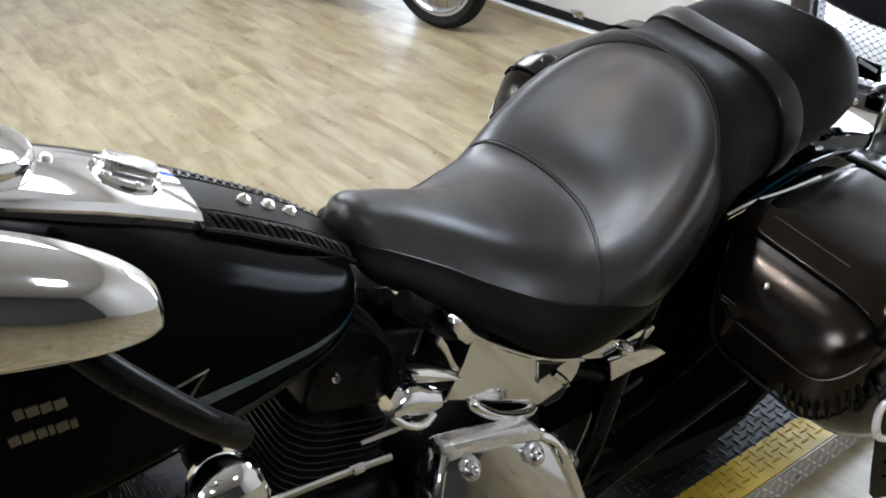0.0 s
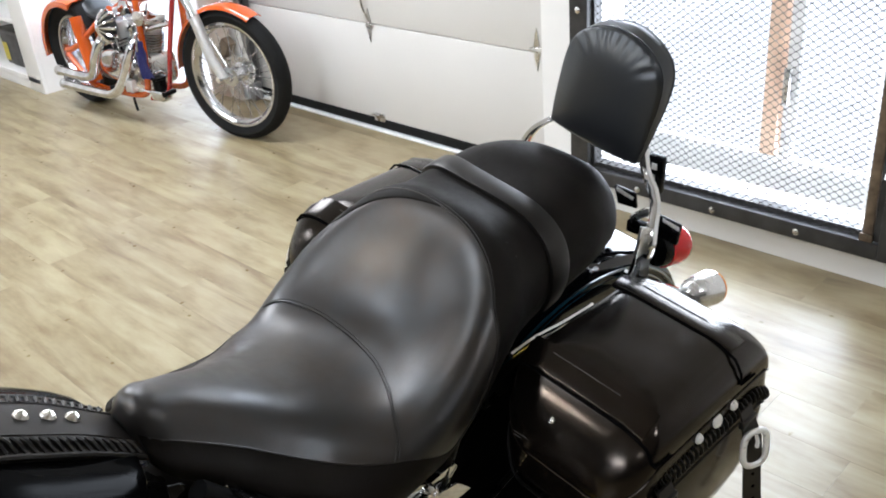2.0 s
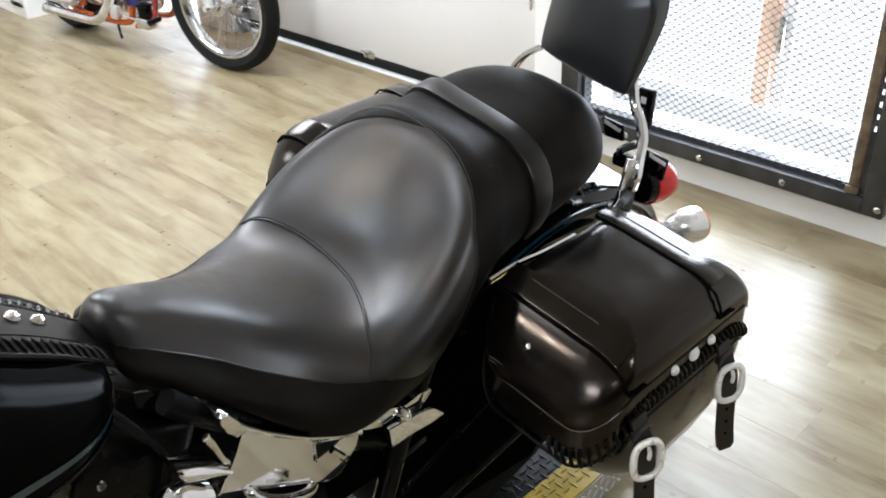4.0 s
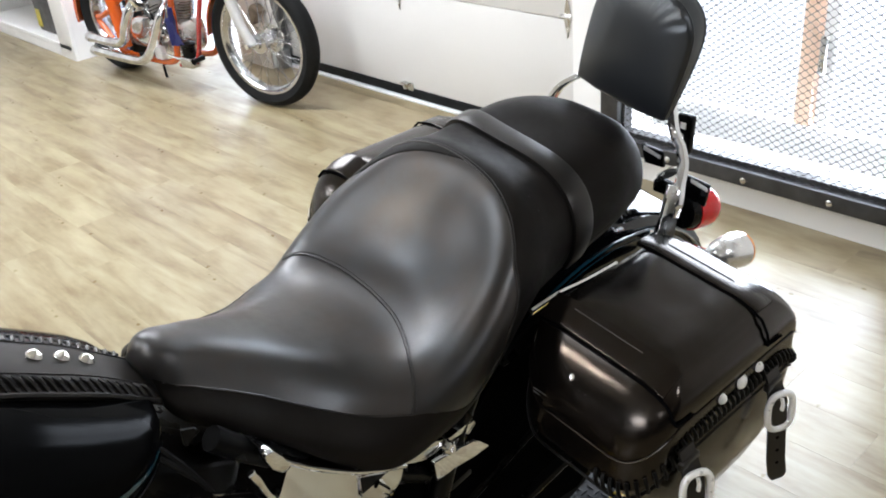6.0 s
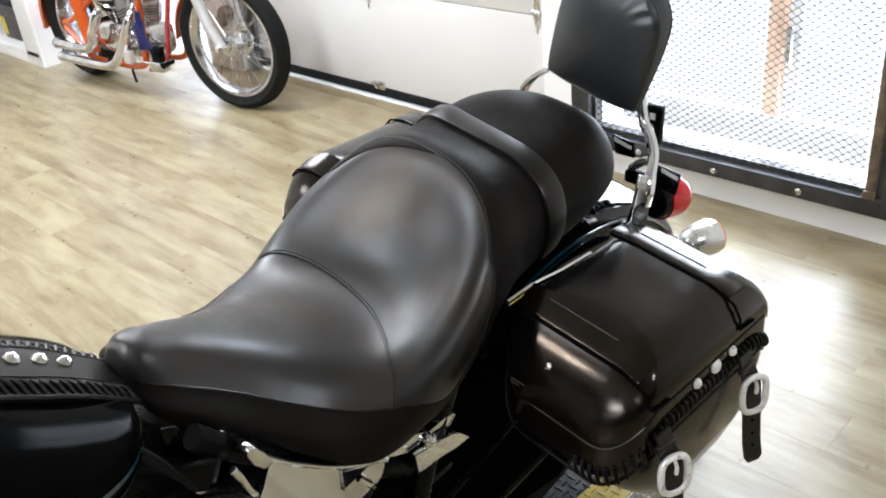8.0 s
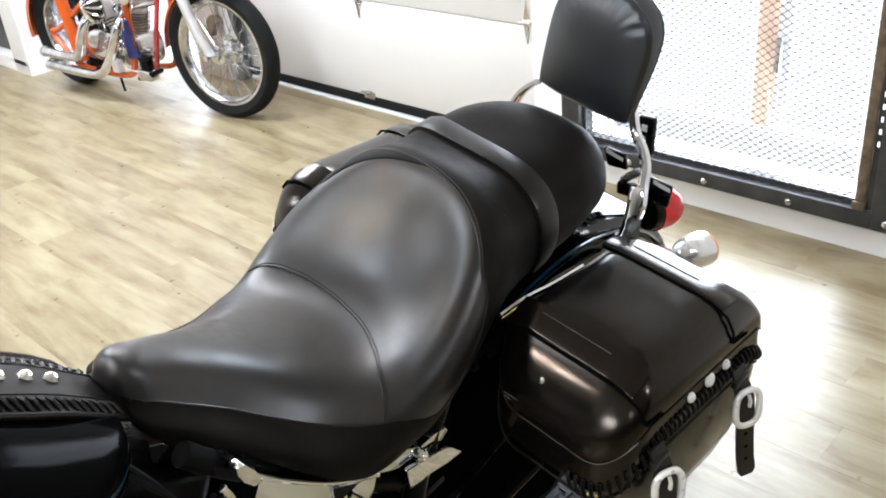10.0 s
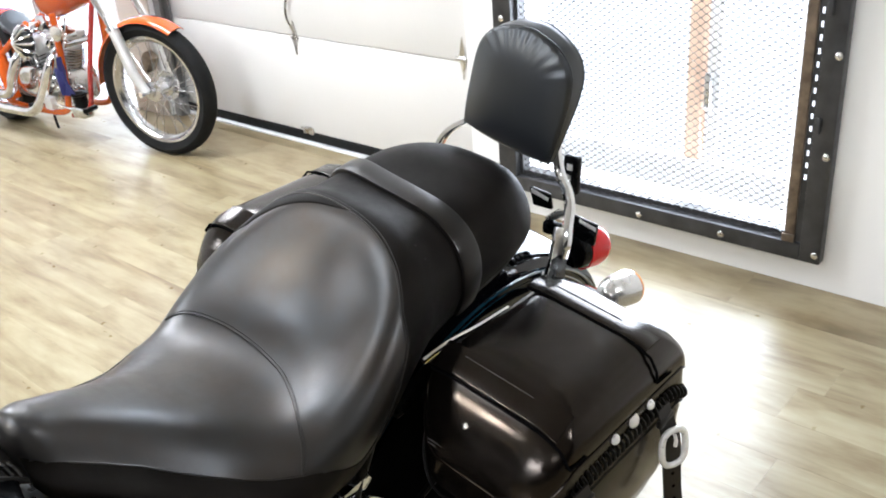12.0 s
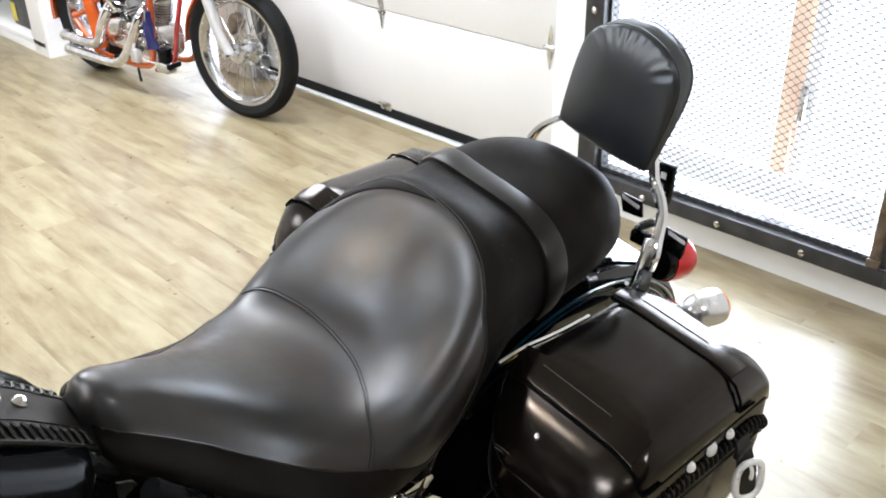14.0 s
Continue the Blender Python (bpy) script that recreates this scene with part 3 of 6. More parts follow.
# saddle and pillion share one body; rows across it: y, near and far half width, heights on the centre line,
# half way out, near and far shoulder, near and far edge, foot, and how far the foot stands outside the edge
BODY = [(0.257, 0.02, 0.02, 0.874, 0.872, 0.867, 0.867, 0.858, 0.858, 0.842, 0.01), (0.262, 0.031, 0.031, 0.887, 0.883, 0.873, 0.873, 0.858, 0.858, 0.832, 0.018),
        (0.271, 0.041, 0.041, 0.894, 0.889, 0.876, 0.876, 0.857, 0.857, 0.822, 0.024), (0.29, 0.049, 0.049, 0.893, 0.888, 0.874, 0.874, 0.852, 0.852, 0.811, 0.03),
        (0.31, 0.053, 0.052, 0.885, 0.879, 0.864, 0.864, 0.842, 0.842, 0.799, 0.038), (0.335, 0.062, 0.065, 0.874, 0.868, 0.851, 0.85, 0.828, 0.828, 0.782, 0.046),
        (0.36, 0.072, 0.074, 0.861, 0.854, 0.836, 0.836, 0.811, 0.813, 0.763, 0.05), (0.39, 0.088, 0.0886, 0.844, 0.837, 0.818, 0.821, 0.793, 0.796, 0.738, 0.053),
        (0.42, 0.109, 0.1072, 0.827, 0.821, 0.801, 0.803, 0.778, 0.78, 0.714, 0.051), (0.45, 0.133, 0.1239, 0.811, 0.806, 0.788, 0.79, 0.765, 0.769, 0.696, 0.043),
        (0.48, 0.158, 0.1426, 0.8, 0.796, 0.781, 0.78, 0.761, 0.76, 0.688, 0.026), (0.51, 0.179, 0.158, 0.792, 0.788, 0.781, 0.776, 0.767, 0.761, 0.688, 0.008),
        (0.54, 0.191, 0.164, 0.786, 0.784, 0.788, 0.777, 0.783, 0.768, 0.693, -0.004), (0.57, 0.196, 0.175, 0.783, 0.784, 0.801, 0.785, 0.801, 0.782, 0.694, -0.012),
        (0.6, 0.196, 0.185, 0.785, 0.791, 0.819, 0.799, 0.817, 0.799, 0.69, -0.018), (0.63, 0.193, 0.189, 0.794, 0.806, 0.84, 0.819, 0.832, 0.819, 0.694, -0.024),
        (0.66, 0.188, 0.1897, 0.811, 0.829, 0.862, 0.843, 0.845, 0.838, 0.704, -0.028), (0.69, 0.18, 0.185, 0.84, 0.86, 0.882, 0.868, 0.852, 0.848, 0.722, -0.03),
        (0.72, 0.17, 0.1764, 0.878, 0.894, 0.898, 0.892, 0.855, 0.85, 0.742, -0.028), (0.748, 0.16, 0.1648, 0.914, 0.918, 0.905, 0.906, 0.858, 0.86, 0.756, -0.024),
        (0.77, 0.151, 0.1526, 0.929, 0.925, 0.906, 0.912, 0.862, 0.87, 0.764, -0.02), (0.8, 0.143, 0.145, 0.924, 0.921, 0.901, 0.91, 0.868, 0.884, 0.771, -0.015),
        (0.84, 0.136, 0.142, 0.918, 0.916, 0.902, 0.913, 0.874, 0.894, 0.778, -0.012), (0.872, 0.134, 0.143, 0.915, 0.914, 0.903, 0.915, 0.876, 0.896, 0.782, -0.012),
        (0.9, 0.133, 0.144, 0.917, 0.916, 0.904, 0.918, 0.878, 0.897, 0.786, -0.012), (0.93, 0.132, 0.143, 0.922, 0.922, 0.913, 0.92, 0.878, 0.897, 0.79, -0.012),
        (0.96, 0.131, 0.141, 0.931, 0.93, 0.918, 0.921, 0.878, 0.896, 0.795, -0.012), (1.01, 0.121, 0.129, 0.928, 0.926, 0.911, 0.913, 0.87, 0.885, 0.802, -0.012),
        (1.055, 0.101, 0.107, 0.911, 0.908, 0.891, 0.891, 0.852, 0.862, 0.808, -0.01), (1.085, 0.074, 0.079, 0.886, 0.882, 0.866, 0.868, 0.838, 0.844, 0.812, -0.008),
        (1.105, 0.04, 0.044, 0.852, 0.85, 0.844, 0.844, 0.832, 0.834, 0.816, -0.004)]


# even rows, eased so that the leather runs without a ripple
BODY = [(0.257 + 0.004 * k, *lerp_table(BODY, 0.257 + 0.004 * k)) for k in range(213)]
for n in range(14):
    low = 1 if n < 3 else 12
    BODY = BODY[:low] + [tuple(0.25 * a + 0.5 * b + 0.25 * c for a, b, c in zip(*BODY[k - 1:k + 2])) for k in range(low, len(BODY) - 3)] + BODY[-3:]
# the rear crest stands a little fuller
BODY = [(y, wn, wf) + tuple(z + 0.004 * math.exp(-((y - 0.762) / 0.040) ** 2) for z in heights[:4]) + tuple(heights[4:]) for y, wn, wf, *heights in BODY]


def runs(pts):
    """Points of a line, each led by its way along the line."""
    run, rows = 0.0, []
    for i, p in enumerate(pts):
        run += math.dist(p, pts[i - 1]) if i else 0.0
        rows.append((run, *p))
    return rows


@functools.lru_cache(maxsize=None)
def body_section(y, sgn):
    """Half of a cross section, from the centre line over the shoulder and down to the foot: rows of (run, x, z)."""
    wn, wf, z0, zm, sn, sf, en, ef, zb, fl = lerp_table(BODY, y)
    w, zs, ze = (wn, sn, en) if sgn > 0 else (wf, sf, ef)
    h = ze - zb
    belly = 0.010 * min(1.0, h / 0.06)
    side = 0.68 if fl > 0 else 0.30
    pts = [(-0.5 * w, zm), (0, z0), (0.5 * w, zm), (0.77 * w, zs), (0.93 * w, zs * 0.55 + ze * 0.45 - 0.05 * h), (1.02 * w + 0.26 * max(fl, 0), ze - 0.19 * h), (w + side * fl + belly, ze - 0.47 * h), (w + (0.93 if fl > 0 else 0.7) * fl + belly * 0.8, ze - 0.78 * h), (w + fl, zb)]
    even = runs(pts)
    start, end = even[1][0], even[-1][0]
    half = [lerp_table(even, start + (end - start) * k / 48) for k in range(49)]
    half[0] = (0.0, z0)
    for _ in range(24):
        half = [(-half[1][0], half[1][1])] + half
        half = [tuple(0.25 * a + 0.5 * b + 0.25 * c for a, b, c in zip(*half[k - 1:k + 2])) for k in range(1, 49)] + half[-1:]
    even = runs([(-half[1][0], half[1][1])] + half)
    return [(r - even[1][0], x, z) for r, x, z in even]


def body_point(y, s, lift=0.0):
    """s from -1 at the far foot over 0 on the centre line to 1 at the near foot."""
    sgn = 1 if s >= 0 else -1
    rows = body_section(y, sgn)
    r = rows[-1][0] * abs(s)
    x, z = lerp_table(rows, r)
    if lift:
        x1, z1 = lerp_table(rows, r + 0.002)
        x0, z0 = lerp_table(rows, r - 0.002)
        d = math.hypot(x1 - x0, z1 - z0) or 1.0
        x, z = x - (z1 - z0) / d * lift, z + (x1 - x0) / d * lift
    return V((sgn * x, y, z))


def body_run(x, y):
    """How far round the body's top lies over (x, y)."""
    lo, hi, sgn = 0.0, 0.75, 1 if x >= 0 else -1
    for _ in range(26):
        mid = (lo + hi) / 2
        if abs(body_point(y, sgn * mid).x) < abs(x):
            lo = mid
        else:
            hi = mid
    return sgn * lo


def body_over(x, y, lift=0.0):
    return body_point(y, body_run(x, y), lift)


def body_mesh(y0, y1, n, lift=0.0):
    ys = [y0 + (y1 - y0) * k / n for k in range(n + 1)]
    return add_rings(bmesh.new(), [[body_point(y, -1 + 2 * k / 72, lift) for k in range(73)] for y in ys], True, True)


saddle = part("saddle", body_mesh(0.257, 0.790, 118), SEAT_LEATHER, bike, "black leather rider saddle with a deep bucket", 75)

# side panels below the seams, running back into the pillion; their shade is put into a duller leather
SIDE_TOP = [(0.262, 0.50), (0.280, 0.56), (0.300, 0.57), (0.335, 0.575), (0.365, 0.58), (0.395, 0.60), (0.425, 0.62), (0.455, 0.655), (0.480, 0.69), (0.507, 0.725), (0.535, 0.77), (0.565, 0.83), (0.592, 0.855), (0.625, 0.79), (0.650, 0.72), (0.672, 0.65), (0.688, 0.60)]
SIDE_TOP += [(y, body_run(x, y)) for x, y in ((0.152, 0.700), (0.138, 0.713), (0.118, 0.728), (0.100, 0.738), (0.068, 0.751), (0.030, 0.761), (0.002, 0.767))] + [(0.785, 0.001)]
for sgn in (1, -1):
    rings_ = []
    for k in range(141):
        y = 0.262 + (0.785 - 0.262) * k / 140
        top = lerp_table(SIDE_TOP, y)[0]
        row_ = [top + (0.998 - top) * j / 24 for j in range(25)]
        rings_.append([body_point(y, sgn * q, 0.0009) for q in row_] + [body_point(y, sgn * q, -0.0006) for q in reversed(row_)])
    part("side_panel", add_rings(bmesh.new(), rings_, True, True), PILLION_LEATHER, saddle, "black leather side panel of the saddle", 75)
pillion = part("pillion", body_mesh(0.768, 1.105, 72, 0.0009), PILLION_LEATHER, bike, "black leather passenger pillion", 75)


def seam(paths, parent, r=0.0014):
    """A stitched welt along (x, y) or (y, s) points, with its thread beside it."""
    for shift, rr, mat in ((0.0, r, SEAT_LEATHER), (0.0042, r * 0.62, THREAD_DARK)):
        part("seam", tube([body_over(x, y + shift, 0.0008) if over else body_point(y + shift, s, 0.0008) for over, x, y, s in paths], rr, 6), mat, parent)


top = curve([(x, y, 0) for x, y in ((-0.157, 0.560), (-0.140, 0.575), (-0.108, 0.588), (-0.068, 0.597), (-0.022, 0.599), (0.018, 0.595), (0.056, 0.586), (0.098, 0.565), (0.138, 0.538), (0.160, 0.524))], 5)
start_ = body_run(0.160, 0.524)
seam([(True, p.x, p.y, 0) for p in top] + [(False, 0, 0.524 - 0.017 * k / 8, start_ + (0.72 - start_) * k / 8) for k in range(1, 9)], saddle)
top = curve([(x, y, 0) for x, y in ((-0.135, 0.742), (-0.105, 0.758), (-0.060, 0.767), (-0.014, 0.767), (0.030, 0.761), (0.068, 0.751), (0.100, 0.738), (0.118, 0.728), (0.138, 0.713), (0.152, 0.700))], 5)
seam([(True, p.x, p.y, 0) for p in top] + [(False, 0, y, lerp_table(SIDE_TOP, y)[0]) for y in (0.694, 0.688, 0.680, 0.672, 0.660, 0.650, 0.637, 0.625, 0.612, 0.600)], saddle, 0.0012)
for sgn in (1, -1):
    part("seam", tube([body_point(y, sgn * s, 0.0003) for y, s in ((0.268, 0.53), (0.280, 0.56), (0.300, 0.57), (0.335, 0.575), (0.365, 0.58), (0.395, 0.60), (0.425, 0.62), (0.455, 0.655), (0.480, 0.69), (0.507, 0.725), (0.535, 0.77))], 0.0012, 6), SEAT_LEATHER, saddle)
    part("seam", tube([body_point(0.845 + 0.24 * k / 24, sgn * (0.86 + 0.02 * math.sin(k * 0.2)), 0.0003) for k in range(25)], 0.0011, 6), PILLION_LEATHER, pillion)
rings_ = []
for k in range(49):
    s = -0.93 + 1.86 * k / 48
    mid_y = 0.872 - 0.018 * s
    rings_.append([body_point(mid_y + d, s, h) for d, h in ((-0.020, 0.0005), (-0.020, 0.0065), (-0.015, 0.0085), (0.015, 0.0085), (0.020, 0.0065), (0.020, 0.0005))])
part("strap", add_rings(bmesh.new(), rings_, True, True), STRAP_LEATHER, bike, "black leather grab strap across the pillion")

# backrest: a domed face with gathers below the top seam, a flat gusset behind it
PADW = [(0.0, 0.084), (0.002, 0.0885), (0.010, 0.090), (0.03, 0.092), (0.08, 0.0945), (0.115, 0.0945), (0.145, 0.090), (0.168, 0.077), (0.184, 0.055), (0.194, 0.028), (0.198, 0.0)]
PADM = Matrix.Translation((-0.004, 1.118, 0.913)) @ Matrix.Rotation(radians(4.5), 4, "Y") @ Matrix.Rotation(radians(-6), 4, "X") @ Matrix.Diagonal((0.97, 0.8, 0.955, 1))
edge = [V((w, 0, z)) for z, w in PADW]
edge = [V((-0.05, 0, -0.004)), V((0.0, 0, -0.006)), V((0.05, 0, -0.004))] + edge + [V((-p.x, 0, p.z)) for p in reversed(edge[:-1])]
ring0 = curve(edge + [edge[0]], 5)[:-1]
mid_ = V((0, 0, 0.092))


def pad_ring(k, y, gather=0.0):
    """One ring of the pad; the gusset behind the face is a wedge, thin at the foot."""
    out = []
    for p in ring0:
        q = mid_ + (p - mid_) * k
        top = min(1.0, max(0.0, (p.z - 0.140) / 0.03)) * max(0.0, 1 - 0.25 * abs(p.x - 0.01) / 0.05)
        fold = gather * top * math.sin((p.x + 0.3 * p.x * (1 - k)) * 2 * math.pi / 0.0185 + 0.8 * math.sin(p.x * 60))
        if y < 0.0:
            fx, fz = min(1.0, abs(q.x) / 0.097), min(1.0, abs(q.z - 0.096) / 0.104)
            y_ = -0.026 * (1 - fx ** 3) * (1 - fz ** 3) - 0.002
        else:
            y_ = y
        deep = 0.25 + 0.55 * min(1.0, max(0.0, p.z / 0.15)) if y > 0.002 else 1.0
        out.append(PADM @ V((q.x, y_ * deep + fold, q.z + (0.006 * top if y > 0.02 else 0.0))))
    return out


rings_ = [pad_ring(k, -0.002, g) for k, g in ((0.05, 0), (0.25, 0), (0.45, 0), (0.60, 0), (0.70, 0.0005), (0.78, 0.0016), (0.85, 0.0030), (0.90, 0.0033), (0.945, 0.0026), (0.985, 0.0010))]
rings_ += [pad_ring(k, y) for k, y in ((1.0, 0.002), (1.006, 0.006), (1.010, 0.030), (1.012, 0.052), (1.0, 0.058), (0.90, 0.061), (0.4, 0.062))]
pad = part("backrest_pad", add_rings(bmesh.new(), rings_, True, True), PAD_LEATHER, bike, "black vinyl backrest pad with gathered pleats", 70)
for y, k in ((0.003, 1.004), (0.054, 1.010)):
    part("piping", tube(pad_ring(k, y) + [pad_ring(k, y)[0]], 0.0013, 6), PAD_LEATHER, pad)

near = [V(p) for p in ((0.162, 1.068, 0.790), (0.161, 1.073, 0.812), (0.149, 1.090, 0.833), (0.132, 1.118, 0.850), (0.108, 1.142, 0.862), (0.082, 1.156, 0.880), (0.045, 1.165, 0.96))]
away = [V(p) for p in ((-0.050, 1.165, 0.96), (-0.088, 1.158, 0.918), (-0.112, 1.148, 0.902), (-0.132, 1.130, 0.880), (-0.140, 1.110, 0.845), (-0.140, 1.080, 0.78), (-0.140, 1.060, 0.72))]
line_ = curve(near + [V((0, 1.168, 0.975))] + away, 6)
rings_ = []
for i, p in enumerate(line_):
    d = (line_[min(i + 1, len(line_) - 1)] - line_[max(i - 1, 0)]).normalized()
    flat = V((0.25, 1, 0.1))
    flat = (flat - d * flat.dot(d)).normalized()
    out_ = d.cross(flat)
    rings_.append([p + flat * a + out_ * b for a, b in ((-0.008, -0.0035), (-0.008, 0.0035), (-0.006, 0.005), (0.006, 0.005), (0.008, 0.0035), (0.008, -0.0035), (0.006, -0.005), (-0.006, -0.005))])
sissy = part("sissy_bar", add_rings(bmesh.new(), rings_, True, True), CHROME, bike, "bent flat chrome backrest bar", 50)
for sgn in (1, -1):
    o = [(1.052, 0.764), (1.083, 0.749), (1.084, 0.712), (1.041, 0.712), (1.041, 0.724)]
    # lower half of the same polished plate, its dark reflection put in as black
    low = [(1.084, 0.711), (1.085, 0.690), (1.080, 0.640), (1.02, 0.622), (0.941, 0.640), (0.936, 0.658), (0.987, 0.667), (1.028, 0.688), (1.040, 0.711)]
    fpart("plate_dark_reflection", prism(low, "x", sgn * 0.150, sgn * 0.1545, 0.0008), BLACK_METAL, sissy, "lower side plate, black for its dark reflection", 30, sgn)
    fpart("side_plate", prism(o, "x", sgn * 0.150, sgn * 0.155, 0.0008), SATIN, sissy, "satin chrome side plate", 30, sgn)
    fpart("plate_edge", tube(curve([(sgn * 0.1555, y, z) for y, z in ((1.046, 0.745), (1.039, 0.720), (1.028, 0.690), (1.008, 0.676), (0.987, 0.668), (0.936, 0.660))], 4), 0.0017, 6), CHROME, sissy, "", 40, sgn)
    fpart("fender_strut", prism([(0.70, 0.640), (0.80, 0.664), (0.92, 0.650), (1.08, 0.610), (1.14, 0.575), (1.14, 0.560), (1.06, 0.575), (0.92, 0.612), (0.80, 0.625), (0.70, 0.612)], "x", sgn * 0.128, sgn * 0.142, 0.002), BLACK_METAL, bike, "", 40, sgn)
    fpart("strut_trim", tube(curve([(sgn * x, y, z) for x, y, z in [(0.155, 0.74, 0.693), (0.155, 0.792, 0.694), (0.155, 0.855, 0.686), (0.155, 0.929, 0.681)]], 4), 0.0045, 8), CHROME, bike, "chrome strut trim", 40, sgn)

# rear fender, wheel, swingarm
AX, AZ, RF = 0.985, 0.345, 0.425
bm = bmesh.new()
rings_ = []
for k in range(33):
    a = radians(-28 + 178 * k / 32)
    cy, cz = math.cos(a), math.sin(a)
    prof = [(-0.105, -0.085), (-0.108, -0.04), (-0.095, -0.012), (-0.06, 0.0), (0, 0.004), (0.06, 0.0), (0.095, -0.012), (0.108, -0.04), (0.105, -0.085), (0.098, -0.04), (0.06, -0.010), (0, -0.006), (-0.06, -0.010), (-0.098, -0.04)]
    rings_.append([V((x, AX + cy * (RF + r), AZ + cz * (RF + r))) for x, r in prof])
add_rings(bm, rings_, True, True)
fender = part("rear_fender", bm, BLACK_PAINT, bike, "glossy black rear fender")
for sgn in (1, -1):
    for r, w in ((-0.030, 0.0028), (-0.043, 0.0015)):
        part("pinstripe", tube([V((sgn * 0.1083, AX + math.cos(a) * (RF + r), AZ + math.sin(a) * (RF + r))) for a in (radians(40 + 95 * k / 24) for k in range(25))], w, 6), TEAL_PAINT, fender, "teal pinstripe")


def wheel(parent, m, r_tyre, w_tyre, r_rim, spokes, tyre_mat=RUBBER, rim_mat=CHROME, n=56, hub_w=0.11, hub_r=0.03):
    """A wheel about the x axis of m: tyre, rim, hub, laced spokes."""
    mm = m @ Matrix.Rotation(radians(90), 4, "Y")
    h = w_tyre / 2
    tyre = part("tyre", lathe([(r_rim - 0.004, -h * 0.62), (r_rim + 0.02, -h * 0.85), (r_tyre - 0.03, -h), (r_tyre - 0.010, -h * 0.78), (r_tyre, -h * 0.35), (r_tyre, h * 0.35), (r_tyre - 0.010, h * 0.78), (r_tyre - 0.03, h), (r_rim + 0.02, h * 0.85), (r_rim - 0.004, h * 0.62)], mm, n, False), tyre_mat, parent)
    rim = part("rim", lathe([(r_rim + 0.008, -h * 0.70), (r_rim - 0.008, -h * 0.66), (r_rim - 0.012, -h * 0.45), (r_rim - 0.026, -h * 0.22), (r_rim - 0.028, h * 0.22), (r_rim - 0.012, h * 0.45), (r_rim - 0.008, h * 0.66), (r_rim + 0.008, h * 0.70), (r_rim - 0.002, h * 0.5), (r_rim - 0.002, -h * 0.5), (r_rim + 0.008, -h * 0.70)], mm, n, False), rim_mat, parent)
    hub = part("hub", lathe([(0.012, -hub_w * 0.62), (0.020, -hub_w * 0.6), (0.024, -hub_w * 0.5), (hub_r + 0.018, -hub_w * 0.46), (hub_r + 0.018, -hub_w * 0.38), (hub_r, -hub_w * 0.3), (hub_r * 0.8, 0), (hub_r, hub_w * 0.3), (hub_r + 0.018, hub_w * 0.38), (hub_r + 0.018, hub_w * 0.46), (0.024, hub_w * 0.5), (0.012, hub_w * 0.62)], mm, 20), rim_mat, parent)
    for k in range(spokes):
        side = 1 if k % 2 else -1
        a = 2 * math.pi * k / spokes
        b = a + (0.52 if (k // 2) % 2 else -0.52)
        p = m @ V((side * hub_w * 0.42, math.cos(b) * (hub_r + 0.012), math.sin(b) * (hub_r + 0.012)))
        q = m @ V((side * 0.006, math.cos(a) * (r_rim - 0.024), math.sin(a) * (r_rim - 0.024)))
        part("spoke", tube([p, q], 0.0019, 5), rim_mat, parent)
    return hub


rear = part("rear_wheel", lathe([(0.07, -0.045), (0.07, 0.045)], Matrix.Translation((0, AX, AZ)) @ Matrix.Rotation(radians(90), 4, "Y"), 24), BLACK_METAL, bike, "rear wheel with a black tyre and chrome rim")
wheel(rear, Matrix.Translation((0, AX, AZ)), 0.345, 0.150, 0.225, 20, RUBBER, FIN_METAL)
for sgn in (1, -1):
    part("swingarm", tube(curve([(sgn * 0.135, 0.52, 0.30), (sgn * 0.140, 0.75, 0.31), (sgn * 0.145, AX, AZ)], 6), 0.021, 10), BLACK_METAL, bike)
    part("axle_nut", lathe([(0.024, 0), (0.024, 0.012), (0.014, 0.018), (0.012, 0.03)], aim((sgn * 0.155, AX, AZ), (sgn, 0, 0)), 6), SATIN, bike)
part("rear_pulley", lathe([(0.095, -0.012), (0.108, -0.012), (0.108, 0.012), (0.095, 0.012), (0.07, 0.004)], aim((0.105, AX, AZ), (1, 0, 0)), 40), BLACK_METAL, bike)
# oversized sheet put in to keep the shaded gap by the wheel black
fpart("gap_shade_sheet", prism([(0.58, 0.34), (0.63, 0.50), (0.74, 0.60), (0.90, 0.61), (1.02, 0.55), (1.10, 0.42), (1.05, 0.28), (0.92, 0.20), (0.70, 0.24)], "x", 0.112, 0.118, 0.002), BLACK_PLASTIC, bike, "black sheet added to darken the gap by the rear wheel")
fpart("belt_guard_rib", tube([(0.121, 0.60, 0.36), (0.121, 0.80, 0.425), (0.121, 0.93, 0.455)], 0.006, 8), BLACK_METAL, bike)

# tail lamp, plate bracket, turn signals
def lamp_rings(stages, rx, rz):
    return [[V((0.080 + math.cos(a) * rx * k, 1.274 + y, 0.606 + math.sin(a) * rz * k - y * 0.25)) for a in (2 * math.pi * j / 24 for j in range(24))] for y, k in stages]


lens = fpart("tail_lamp", add_rings(bmesh.new(), lamp_rings([(-0.03, 0.95), (0.0, 1.0), (0.02, 0.98), (0.036, 0.86), (0.046, 0.60), (0.050, 0.25)], 0.032, 0.042), True, True), RED_LENS, bike, "red tail lamp lens", 60)
fpart("lamp_shell", add_rings(bmesh.new(), lamp_rings([(-0.050, 0.86), (-0.044, 0.94), (-0.028, 0.97)], 0.030, 0.037), True, True), BLACK_METAL, lens, "", 60)
